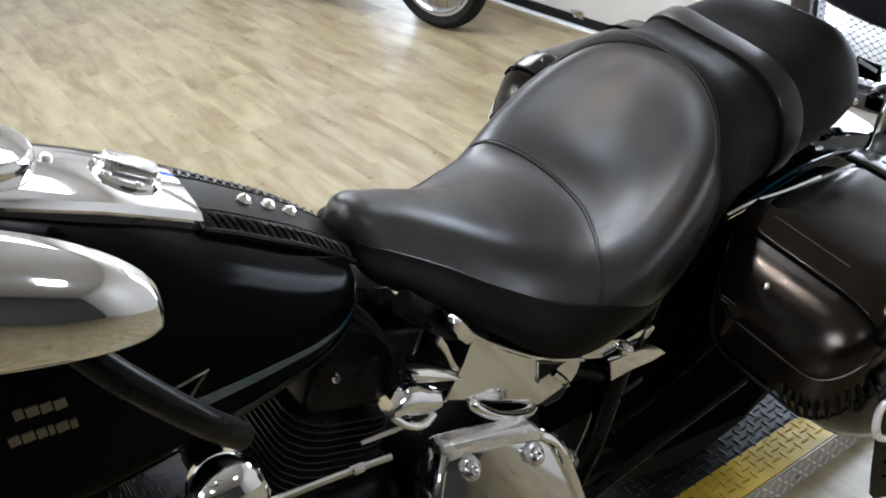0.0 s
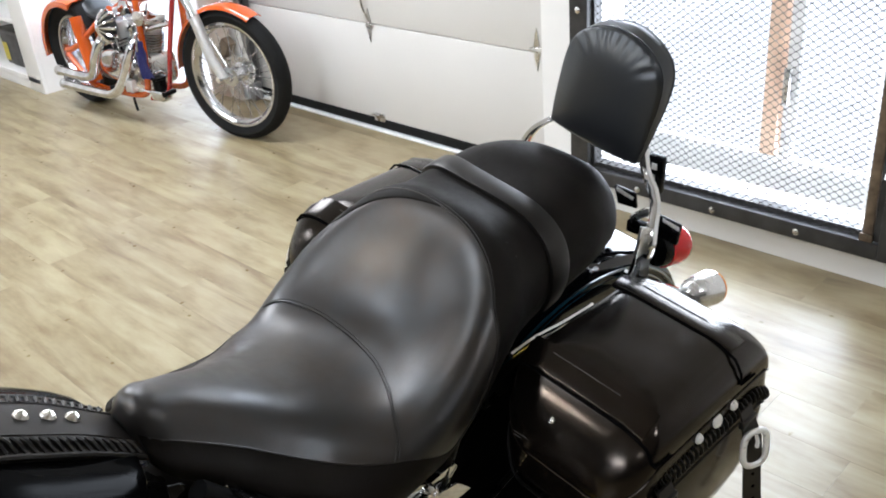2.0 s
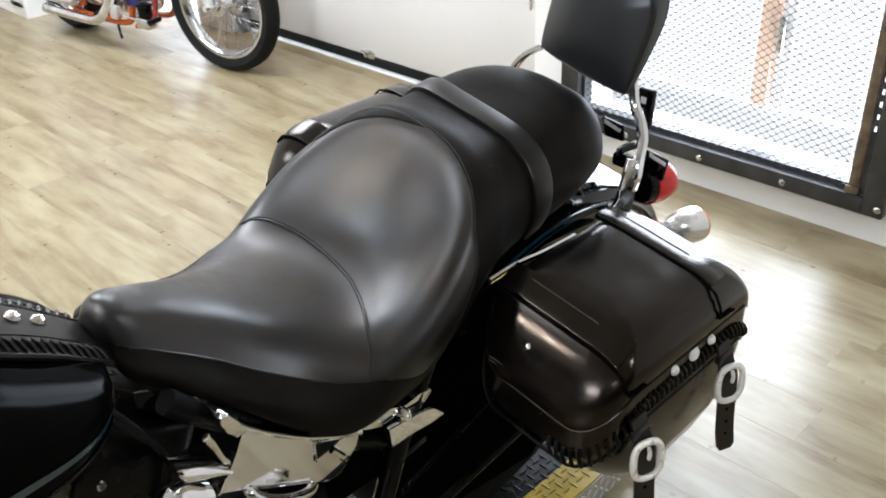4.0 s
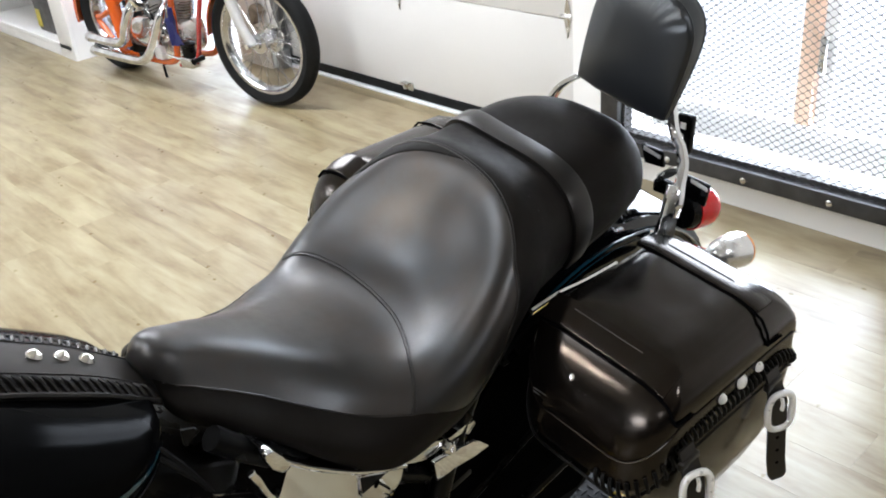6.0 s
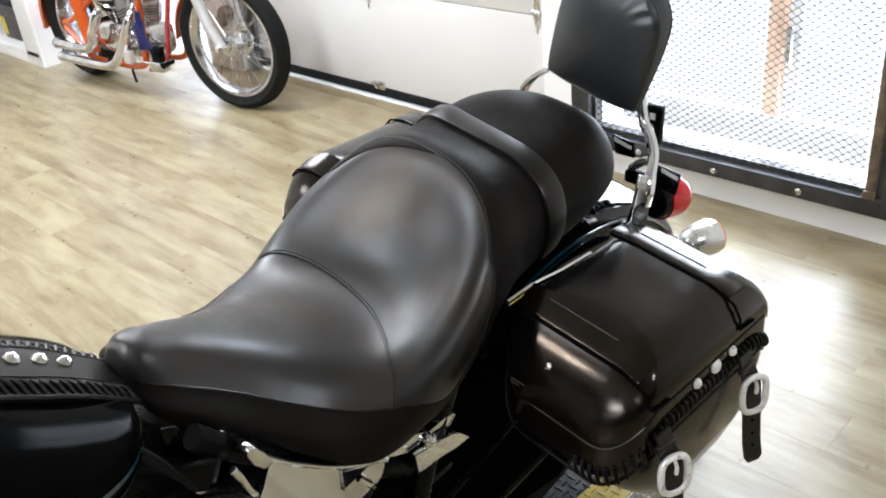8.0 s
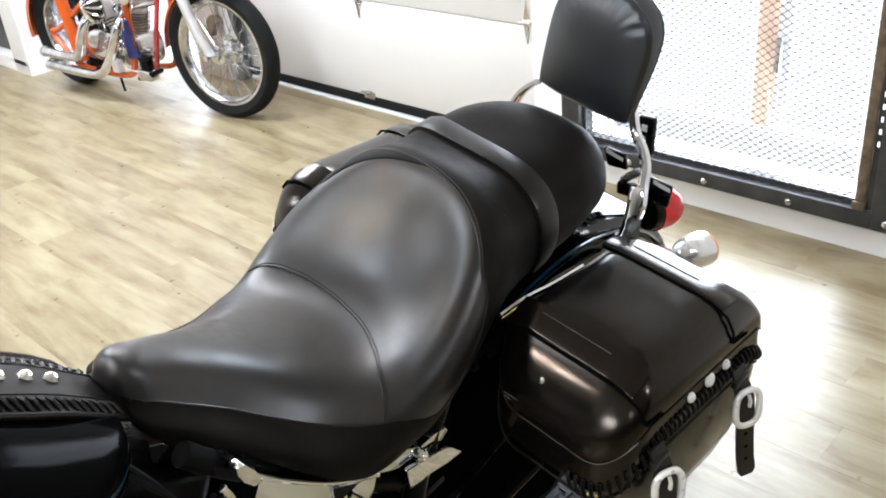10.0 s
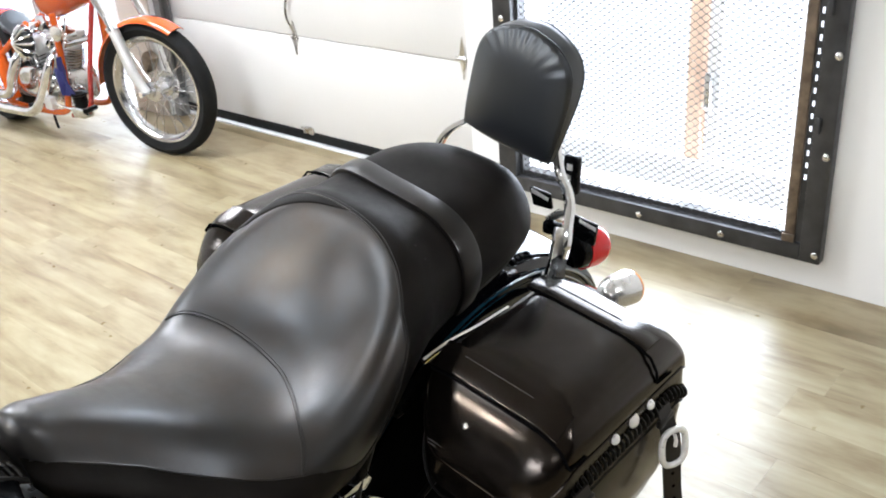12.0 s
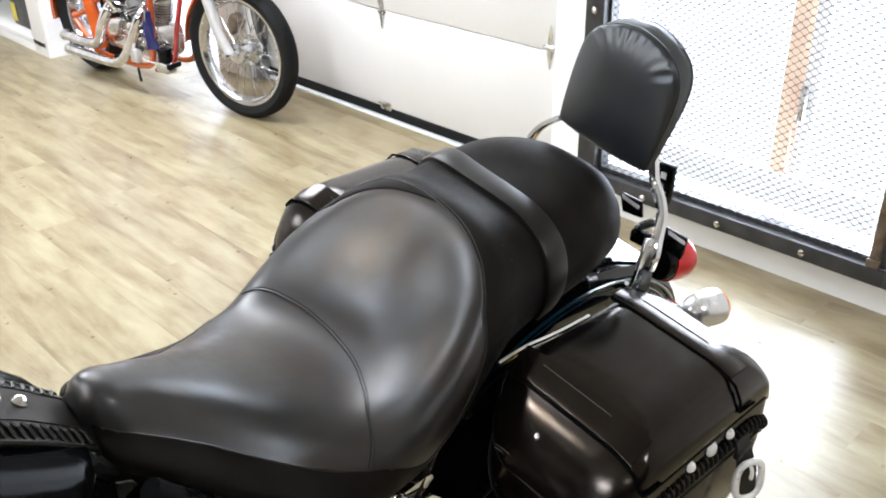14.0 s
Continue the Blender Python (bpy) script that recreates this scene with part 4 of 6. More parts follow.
bracket = fpart("plate_bracket", prism([(0.091, 0.704), (0.139, 0.699), (0.134, 0.658), (0.092, 0.664)], "y", 1.200, 1.207, 0.0015), BLACK_METAL, bike, "black slotted plate bracket")
fpart("slot", prism([(0.104, 0.702), (0.137, 0.695), (0.137, 0.688), (0.105, 0.695)], "y", 1.1985, 1.1995), CABINET_PAINT, bracket)
rack = fpart("rack_bracket", prism([(0.04, 0.766), (0.081, 0.763), (0.086, 0.737), (0.049, 0.735)], "y", 1.140, 1.147, 0.0015), BLACK_METAL, bike, "black slotted rack bracket")
fpart("slot", prism([(0.046, 0.765), (0.08, 0.757), (0.079, 0.751), (0.046, 0.758)], "y", 1.1385, 1.1395), WALL_PAINT, rack)
fpart("bracket_arm", tube(curve([(0.070, 1.225, 0.62), (0.062, 1.235, 0.69), (0.055, 1.250, 0.745), (0.050, 1.255, 0.770)], 5), 0.006, 8), BLACK_METAL, bike)
clip = fpart("bracket_clip", box((0.036, 1.246, 0.715), (0.066, 1.262, 0.785), 0.004), BLACK_METAL, bike, "black cable bracket")
fpart("clip_hole", box((0.045, 1.2445, 0.760), (0.056, 1.2455, 0.772), 0.0004), WALL_PAINT, clip)
fpart("clip_screw", lathe([(0.0075, 0), (0.0075, 0.004), (0.004, 0.007)], aim((0.047, 1.246, 0.745), (0.1, -1, 0.1)), 10), SATIN, clip)
latch = fpart("rack_latch", tube([(0.088, 1.130, 0.725), (0.112, 1.128, 0.745), (0.124, 1.126, 0.752)], 0.007, 8), SATIN, bike, "grey latch rod below the backrest")
fpart("latch_block", box((0.080, 1.122, 0.700), (0.112, 1.140, 0.722), 0.004), BLACK_METAL, latch)
for sgn in (1, -1):
    d = V((sgn * 0.10, 0.88, -0.16)).normalized()
    p = V((sgn * 0.219, 1.118, 0.638))
    sig = fpart("turn_signal", lathe([(0.006, -0.024), (0.017, -0.016), (0.025, 0.0), (0.029, 0.022), (0.030, 0.046)], aim(p, d), 24), BRIGHT_NICKEL, bike, "chrome bullet turn signal", 40, sgn)
    fpart("signal_lens", lathe([(0.0285, 0.046), (0.0285, 0.052), (0.022, 0.058), (0.010, 0.062), (0.0, 0.063)], aim(p, d), 24), AMBER_LENS, sig, "amber lens", 40, sgn)
    fpart("signal_stalk", tube([p - d * 0.02, V((sgn * 0.10, 1.10, 0.635))], 0.009, 8), CHROME, sig, "", 40, sgn)

# saddlebags


def rounded(cx, cy, hx, hy, r, n=7):
    """Corner-rounded rectangle."""
    out = []
    for qx, qy, a0 in ((1, 1, 0), (-1, 1, 90), (-1, -1, 180), (1, -1, 270)):
        for k in range(n):
            a = radians(a0 + 90 * k / (n - 1))
            out.append((cx + qx * (hx - r) + math.cos(a) * r, cy + qy * (hy - r) + math.sin(a) * r))
    return out


def lid_top(x):
    """Height of the lid across the bag: high inside, falling to the outer lip."""
    return 0.704 - 0.13 * max(0.0, x - 0.20) - 1.2 * max(0.0, x - 0.335) ** 1.5


def lid_fall(y):
    """The lid rolls down over the front and rear ends."""
    return 10.2 * max(0.0, 0.783 - y) ** 2 + 7.0 * max(0.0, y - 0.990) ** 2


def saddlebag(sgn):
    bag = part("saddlebag", bmesh.new(), BAG_LEATHER, bike, "black leather saddlebag with laced edges and buckled straps")

    def bp(name, bm, mat, label="", parent=None, smooth=50):
        bmesh.ops.transform(bm, matrix=SET if sgn > 0 else Matrix.Translation((0.045, 0.035, -0.012)) @ FLIP @ SET, verts=bm.verts)
        return part(name, bm, mat, parent or bag, label, smooth)

    # pouch: rings from the bottom up, bulging out below the laced edge
    rings = []
    for z, x0, x1, y0, y1, r in [(0.398, 0.20, 0.332, 0.850, 0.985, 0.05), (0.402, 0.185, 0.353, 0.825, 1.010, 0.06), (0.425, 0.175, 0.377, 0.785, 1.040, 0.07), (0.470, 0.17, 0.391, 0.744, 1.066, 0.08),
                                 (0.520, 0.17, 0.395, 0.715, 1.086, 0.080), (0.560, 0.17, 0.394, 0.703, 1.094, 0.075), (0.585, 0.17, 0.390, 0.702, 1.090, 0.075), (0.606, 0.17, 0.384, 0.704, 1.082, 0.075)]:
        rings.append([V((x, y, z + (x - 0.28) * -0.10)) for x, y in rounded((x0 + x1) / 2, (y0 + y1) / 2, (x1 - x0) / 2, (y1 - y0) / 2, r)])
    bp("pouch", add_rings(bmesh.new(), rings, True, True), BAG_LEATHER)

    def cover_ring(k, drop):
        out = []
        for x, y in rounded(0.276, 0.893, 0.112, 0.196, 0.058, 9):
            x, y = 0.276 + (x - 0.276) * k, 0.893 + (y - 0.893) * k
            out.append(V((x, y, lid_top(x) + drop - lid_fall(y))))
        return out

    # lid: soft cover over the pouch, ending in a crisp lip, and the flap below it
    lid = bp("lid", add_rings(bmesh.new(), [cover_ring(k, d) for k, d in [(0.99, -0.031), (1.010, -0.031), (1.014, -0.027), (1.010, -0.017), (0.992, -0.007), (0.96, -0.002), (0.92, 0.001), (0.86, 0.003), (0.78, 0.004), (0.68, 0.0045), (0.5, 0.005), (0.3, 0.005), (0.03, 0.005)]], True, True), BAG_LEATHER, "smooth black leather lid")
    flap = bp("lid_flap", add_rings(bmesh.new(), [cover_ring(k, d) for k, d in [(0.97, -0.030), (0.998, -0.031), (1.004, -0.040), (1.012, -0.060), (1.018, -0.074), (1.016, -0.078), (0.98, -0.078)]], True, True), BAG_LEATHER, "flap with a laced lower edge")
    lip_ = cover_ring(1.016, -0.0295)
    bp("lip_welt", tube(lip_ + [lip_[0]], 0.0016, 6), BAG_LEATHER, "", lid)
    # stitched double line over the front roll of the lid
    for off in (0.0, 0.006):
        bp("stitch_line", tube([(x, 0.699 - 0.35 * max(0.0, 0.30 - x) ** 2 + 1.6 * max(0.0, x - 0.335) ** 2, lid_top(x) - 0.018 - off - lid_fall(0.699)) for x in [0.20 + 0.15 * k / 12 for k in range(13)]], 0.0007, 5), THREAD, "", lid)
    # broad straps over the lid, with a turned tip at the lip
    for y0 in (0.762, 0.978):
        rings = []
        for k in range(23):
            x = min(0.168 + (0.386 - 0.168) * k / 24, 0.377)
            row_ = []
            for dy, h in ((-0.020, 0.0), (-0.020, 0.0016), (-0.018, 0.0022), (0.019, 0.0022), (0.021, 0.0)):
                z = lid_top(x) + 0.0055 - lid_fall(y0 + dy) if k < 23 else lid_top(0.3845) - 0.014 * (k - 22) - lid_fall(y0 + dy)
                row_.append(V((x if k < 23 else 0.3905 + h, y0 + dy, z + (h if k < 23 else 0.0))))
            rings.append(row_)
        bp("lid_strap", add_rings(bmesh.new(), rings, True, True), BAG_LEATHER, "black leather lid strap", lid)
        # black line laid on the lid for the shade in the strap's groove
        bp("groove_shade_line", tube([(x, y0 - 0.0215, lid_top(x) + 0.0050 - lid_fall(y0 - 0.0215)) for x in [0.17 + 0.207 * k / 16 for k in range(17)]] + [(0.3885, y0 - 0.0215, lid_top(0.3845) - 0.010 - lid_fall(y0 - 0.0215)), (0.3905, y0 - 0.0205, lid_top(0.3845) - 0.027 - lid_fall(y0)), (0.3915, y0 + 0.016, lid_top(0.3845) - 0.029 - lid_fall(y0))], 0.0021, 6), BLACK_PLASTIC, "", lid)
        bp("scuff_line", tube([(x, y0 + 0.008, lid_top(x) + 0.0078 - lid_fall(y0)) for x in (0.205, 0.23, 0.26, 0.29, 0.315)], 0.0005, 5), THREAD, "", lid)
    # three studs on the flap, one on the front end
    for y, r in ((0.850, 0.0075), (0.898, 0.0105), (0.942, 0.0075)):
        bp("stud", lathe([(r, 0), (r, 0.002), (r * 0.75, 0.005), (r * 0.3, 0.007), (0, 0.0075)], aim((0.3900, y, 0.612), (1, 0, 0.15)), 14), BUCKLE_METAL, "nickel stud", flap)
    bp("stud", lathe([(0.005, 0), (0.005, 0.003), (0.002, 0.005)], aim((0.250, 0.713, 0.650), (0, -0.83, 0.56)), 10), NICKEL, "nickel stud", lid)
    # lacing along the flap's foot, round both outer corners
    run_ = [(x, y) for x, y in rounded(0.276, 0.893, 0.112 * 1.02, 0.196 * 1.02, 0.058, 15)]
    path_ = [V((x, y, 0)) for x, y in run_[45:] + run_[:15]]
    path_ = [V((0.312, path_[0].y, 0))] + path_ + [V((0.30, path_[-1].y, 0))]
    total_ = sum((q - p).length for p, q in zip(path_, path_[1:]))
    walked, seg_ = 0.0, 0
    for k in range(int(total_ / 0.0112)):
        at_ = k * 0.0112
        while seg_ < len(path_) - 2 and walked + (path_[seg_ + 1] - path_[seg_]).length < at_:
            walked += (path_[seg_ + 1] - path_[seg_]).length
            seg_ += 1
        d_ = (path_[seg_ + 1] - path_[seg_]).normalized()
        p_ = path_[seg_] + d_ * (at_ - walked)
        n_ = V((d_.y, -d_.x, 0))
        z_ = lid_top(min(p_.x, 0.390)) - lid_fall(p_.y) - 0.074
        bp("lace", tube([p_ + V((0, 0, z_ + 0.012)) - n_ * 0.001, p_ + d_ * 0.002 + n_ * 0.0036 + V((0, 0, z_ + 0.005)), p_ + d_ * 0.004 + n_ * 0.0048 + V((0, 0, z_ - 0.003)), p_ + d_ * 0.006 + n_ * 0.002 + V((0, 0, z_ - 0.011))], 0.0029, 6), LACE_LEATHER, "", flap)
    low_ = cover_ring(1.022, -0.088)
    bp("edge_welt", tube(low_ + [low_[0]], 0.0026, 6), LACE_LEATHER)
    # buckles and hanging strap ends
    for y0, tip in ((0.762, 0.406), (0.972, 0.412)):
        rings = []
        for x, z, turn in [(0.394, 0.592, 0.0), (0.400, 0.578, 0.0), (0.406, 0.562, 0.5), (0.413, 0.545, 1.0), (0.417, 0.520, 1.0), (0.421, 0.485, 1.0), (0.427, 0.445, 1.0), (0.433, tip + 0.008, 1.0), (0.434, tip, 1.0)]:
            across, out_ = V((0.38 * turn, 0.92, 0)).normalized() * (0.0155 if z > tip else 0.010), V((0.92, -0.38 * turn, 0)).normalized() * 0.0035
            mid_ = V((x, y0, z))
            rings.append([mid_ - across, mid_ - across + out_, mid_ + across + out_, mid_ + across])
        strap = bp("buckle_strap", add_rings(bmesh.new(), rings, True, True), STRAP_LEATHER, "black leather buckle strap")
        for x, z in ((0.4245, 0.485), (0.4280, 0.463), (0.4312, 0.441)):
            bp("strap_hole", lathe([(0.0028, 0.0), (0.0028, 0.0008), (0, 0.0008)], aim((x, y0 - 0.0013, z), (0.92, -0.38, 0)), 10), BLACK_PLASTIC, "", strap)
        ob = [(math.copysign(abs(math.cos(a)) ** 0.72, math.cos(a)) * 0.0215, math.copysign(abs(math.sin(a)) ** 0.72, math.sin(a)) * 0.030) for a in (2 * math.pi * k / 28 for k in range(29))]
        bp("buckle", tube([V((0.4200 - v * 0.10 + 0.38 * u, y0 + 0.90 * u, 0.531 + v)) for u, v in ob], 0.0050, 8), BUCKLE_METAL, "worn nickel buckle", strap)
        bp("prong", tube([(0.4195, y0 - 0.001, 0.555), (0.424, y0 - 0.003, 0.547), (0.4235, y0 - 0.003, 0.537)], 0.0030, 6), BUCKLE_METAL, "", strap)
        bp("keeper", box((0.398, y0 - 0.019, 0.566), (0.407, y0 + 0.019, 0.579), 0.002), STRAP_LEATHER, "", strap)
    return bag


saddlebag(1)
saddlebag(-1)

# fuel tank with console and laced leather bib
TANK = [(-0.30, 0.150, 1.100, 0.76), (-0.22, 0.172, 1.098, 0.76), (-0.10, 0.180, 1.070, 0.768), (0.0, 0.174, 1.020, 0.778), (0.06, 0.166, 0.988, 0.784), (0.12, 0.152, 0.950, 0.790), (0.17, 0.138, 0.914, 0.800), (0.205, 0.122, 0.890, 0.815), (0.232, 0.096, 0.872, 0.835), (0.248, 0.060, 0.862, 0.848), (0.254, 0.030, 0.858, 0.852)]


def tank_point(v, a):
    w, zt, zb = lerp_table(TANK, v)
    c, s = math.cos(a), math.sin(a)
    zm = zt * 0.30 + zb * 0.70
    x = w * math.copysign(abs(c) ** 0.72, c)
    z = zm + (zt - zm) * abs(s) ** 0.58 if s >= 0 else zm - (zm - zb) * abs(s) ** 0.9
    return V((x, v, z))


rings_ = [[tank_point(-0.30 + 0.554 * k / 36, 2 * math.pi * j / 48) for j in range(48)] for k in range(37)]
tank = part("fuel_tank", add_rings(bmesh.new(), rings_, True, True), TANK_PAINT, bike, "glossy black fuel tank with teal pinstripe", 60)
for sgn in (1, -1):
    def on_tank(v, a, lift=0.0015):
        p = tank_point(v, a)
        return V((sgn * (p.x + lift), p.y, p.z))
    for name, a0, a1, mat, v0, v1 in (("pinstripe", 0.04, 0.085, TEAL_PAINT, 0.03, 0.222), ("pinstripe", -0.90, -0.03, SILVER_PAINT, 0.04, 0.232)):
        rows_ = []
        for k in range(25):
            v = v0 + (v1 - v0) * k / 24
            rows_.append([on_tank(v, a0 + (a1 - a0) * j / 5, 0.0012) for j in range(6)])
        part(name, add_rings(bmesh.new(), rows_, False, False), mat, tank)
    for r_, widths in ((0, (7, 9, 8, 9)), (1, (8, 9, 7, 4, 9, 5))):
        v = -0.106 - 0.010 * r_
        for w_ in widths:
            w_ *= 0.0005
            v += w_ + 0.0016
            p = on_tank(v, 0.262 - 0.10 * r_, 0.0006)
            part("emblem_bar", box((p.x - 0.0010, p.y - w_, p.z - 0.0046), (p.x + 0.0010, p.y + w_, p.z + 0.0046)), GOLD_BAR, tank)
            v += w_
    tip_ = [V((sgn * x, y, z)) for x, y, z in ((0.1775, 0.000, 0.912), (0.1705, 0.046, 0.912), (0.1755, 0.018, 0.886))]
    part("emblem_edge", tube(tip_, 0.0016, 6), GOLD_BAR, tank)

# console
bm = bmesh.new()
rings_ = []
for y, w, z in [(-0.26, 0.050, 1.126), (-0.20, 0.060, 1.112), (-0.08, 0.064, 1.074), (0.02, 0.062, 1.026), (0.060, 0.060, 1.003), (0.090, 0.058, 0.985), (0.104, 0.057, 0.976)]:
    rings_.append([V((x, y, zz)) for x, zz in [(-w, z - 0.050), (-w, z - 0.016), (-w + 0.006, z - 0.005), (-w + 0.016, z), (0, z + 0.004), (w - 0.024, z + 0.002), (w - 0.014, z - 0.001), (w - 0.009, z - 0.008), (w - 0.004, z - 0.050)]])
add_rings(bm, rings_, True, True)
console = part("console", bm, CHROME, bike, "chrome tank console with ignition switch", 30)
SPEEDO, SWITCH = aim((-0.012, -0.060, 1.066), (0, 0.42, 1)), aim((-0.006, 0.056, 1.006), (0, 0.55, 1))
part("speedometer", lathe([(0.045, -0.02), (0.049, 0.0), (0.049, 0.010), (0.045, 0.016), (0.042, 0.017)], SPEEDO, 40), CHROME, console)
part("dial", lathe([(0.042, 0.013), (0.03, 0.0135), (0, 0.0135)], SPEEDO, 40), CABINET_PAINT, console, "pale speedometer dial")
ign = part("ignition_switch", lathe([(0.034, -0.004), (0.034, 0.005), (0.031, 0.008), (0.024, 0.008)], SWITCH, 32), CHROME, console)
part("switch_knob", prism([(-0.025, -0.009), (-0.020, -0.014), (0.020, -0.014), (0.025, -0.009), (0.025, 0.009), (0.020, 0.014), (-0.020, 0.014), (-0.025, 0.009)], "z", 0.006, 0.017, 0.003, SWITCH @ Matrix.Rotation(1.25, 4, "Z")), SATIN, ign)
for k in range(6):
    a = 2 * math.pi * k / 6
    part("index_dot", lathe([(0.004, 0), (0.004, 0.0025), (0.002, 0.004)], SWITCH @ Matrix.Translation((0.0285 * math.cos(a), 0.0285 * math.sin(a), 0.006)), 8), NICKEL, ign)
part("indicator", lathe([(0.006, 0), (0.006, 0.003), (0.004, 0.005)], aim((-0.020, -0.004, 1.039), (0, 0.45, 1)), 14), SATIN, console)
part("trip_knob", tube([(0.064, -0.03, 1.020), (0.080, -0.028, 1.022)], 0.011, 12), BLACK_PLASTIC, console)
for sgn in (1, -1):
    rings_ = []
    for y, w, z in [(-0.20, 0.060, 1.112), (-0.08, 0.064, 1.074), (0.02, 0.062, 1.026), (0.060, 0.060, 1.003), (0.090, 0.058, 0.985), (0.102, 0.057, 0.977)]:
        t_, w_ = (0.011, w - 0.0075) if sgn > 0 else (0.018, w + 0.0018)
        rings_.append([V((sgn * (w_ - 0.006), y, z - t_)), V((sgn * w_, y, z - t_)), V((sgn * (w + 0.0020), y, z - 0.046)), V((sgn * (w - 0.006), y, z - 0.050))])
    part("console_side", add_rings(bmesh.new(), rings_, True, True), SIDE_PANEL, console, "dark grey side panel of the console", 40)

BIB = [(0.095, 0.981, 0.058), (0.130, 0.960, 0.057), (0.160, 0.939, 0.056), (0.185, 0.922, 0.055), (0.208, 0.904, 0.053), (0.235, 0.880, 0.050), (0.262, 0.856, 0.047)]


def bib_point(x, v):
    """Leather laid over the tank's back, x from -1 to 1 across it."""
    z, w = lerp_table(BIB, v)
    return V((x * w, v, z - abs(x) ** 2.6 * 0.012))


bm = bmesh.new()
rings_ = []
for k in range(25):
    v = 0.098 + 0.162 * k / 24
    rings_.append([bib_point(-1, v) + V((0, 0, -0.006))] + [bib_point(-1 + 2 * q / 12, v) for q in range(13)] + [bib_point(1, v) + V((0, 0, -0.006)), bib_point(0.5, v) + V((0, 0, -0.02)), bib_point(-0.5, v) + V((0, 0, -0.02))])
add_rings(bm, rings_, True, True)
bib = part("tank_bib", bm, BIB_LEATHER, bike, "black leather tank bib with laced edges and studs")


for sgn in (1, -1):
    for k in range(18):
        v = 0.104 + 0.0085 * k
        a, c_ = bib_point(sgn * 0.60, v), bib_point(sgn * 0.93, v + 0.005)
        part("lace", tube([a + V((0, 0, -0.001)), (a + c_) / 2 + V((0, 0, 0.0040)), c_ + V((0, 0, 0.0005))], 0.0027, 6), STRAP_LEATHER, bib)
    part("edge_roll", tube([bib_point(sgn * 0.99, 0.100 + 0.158 * k / 12) for k in range(13)], 0.0030, 6), STRAP_LEATHER, bib)
    part("edge_roll", tube([bib_point(sgn * 0.54, 0.100 + 0.158 * k / 12) + V((0, 0, 0.0006)) for k in range(13)], 0.0010, 6), STRAP_LEATHER, bib)
for v in (0.160, 0.185, 0.208):
    part("stud", lathe([(0.0085, 0), (0.0085, 0.002), (0.006, 0.006), (0.002, 0.0085), (0, 0.009)], aim(bib_point(0.02, v), (0, 0.6, 1)), 14), NICKEL, bib, "faceted nickel stud", 20)

# handlebar end: chrome mirror and black grip
TO_BIKE = bike.matrix_basis.inverted()


def wpart(name, bm, material, parent, label="", smooth=40):
    bmesh.ops.transform(bm, matrix=TO_BIKE, verts=bm.verts)
    return part(name, bm, material, parent, label, smooth)


MU, MN = V((0.20, 0.95, -0.235)).normalized(), V((0.97, -0.20, 0.02))
MW = MN.cross(MU).normalized()
MN = MU.cross(MW).normalized()


def mirror_point(r, a):
    """Teardrop shell, flat along its foot and arched above."""
    c_, s_ = math.cos(a), math.sin(a)
    c_, s_ = math.copysign(abs(c_) ** 0.75, c_), math.copysign(abs(s_) ** 0.75, s_)
    up = (0.050 if s_ > 0 else 0.014) * (1 - 0.28 * c_)
    return V((0.186, -0.113, 1.2025)) + MU * (0.088 * r * c_) + MW * (r * s_ * up) + MN * (0.024 * (1 - r ** 3) ** 0.6 - 0.006)


rings_ = [[mirror_point(math.sin(math.pi / 2 * k / 14), 2 * math.pi * j / 48) for j in range(48)] for k in range(1, 15)]
rings_.append([p - MN * 0.008 for p in rings_[-1]])
mir = wpart("mirror", add_rings(bmesh.new(), rings_, True, True), CHROME, bike, "chrome handlebar mirror shell", 60)
wpart("mirror_stem", tube(curve([(0.170, -0.075, 1.185), (0.182, -0.052, 1.150), (0.180, -0.022, 1.105), (0.165, 0.0, 1.070)], 5), 0.0085, 10), BLACK_METAL, mir, "black mirror stem")
bar = fpart("handlebar", tube(curve([(0.10, -0.36, 1.02), (0.24, -0.34, 1.03), (0.36, -0.26, 1.01), (0.43, -0.17, 0.99), (0.45, -0.10, 0.97)], 6), 0.0125, 12), CHROME, bike, "chrome handlebar")
fpart("grip", tube(curve([(0.395, -0.222, 1.000), (0.432, -0.160, 0.988), (0.452, -0.085, 0.968)], 6), [0.016] * 12 + [0.0175], 14), RUBBER, bar, "black rubber grip")

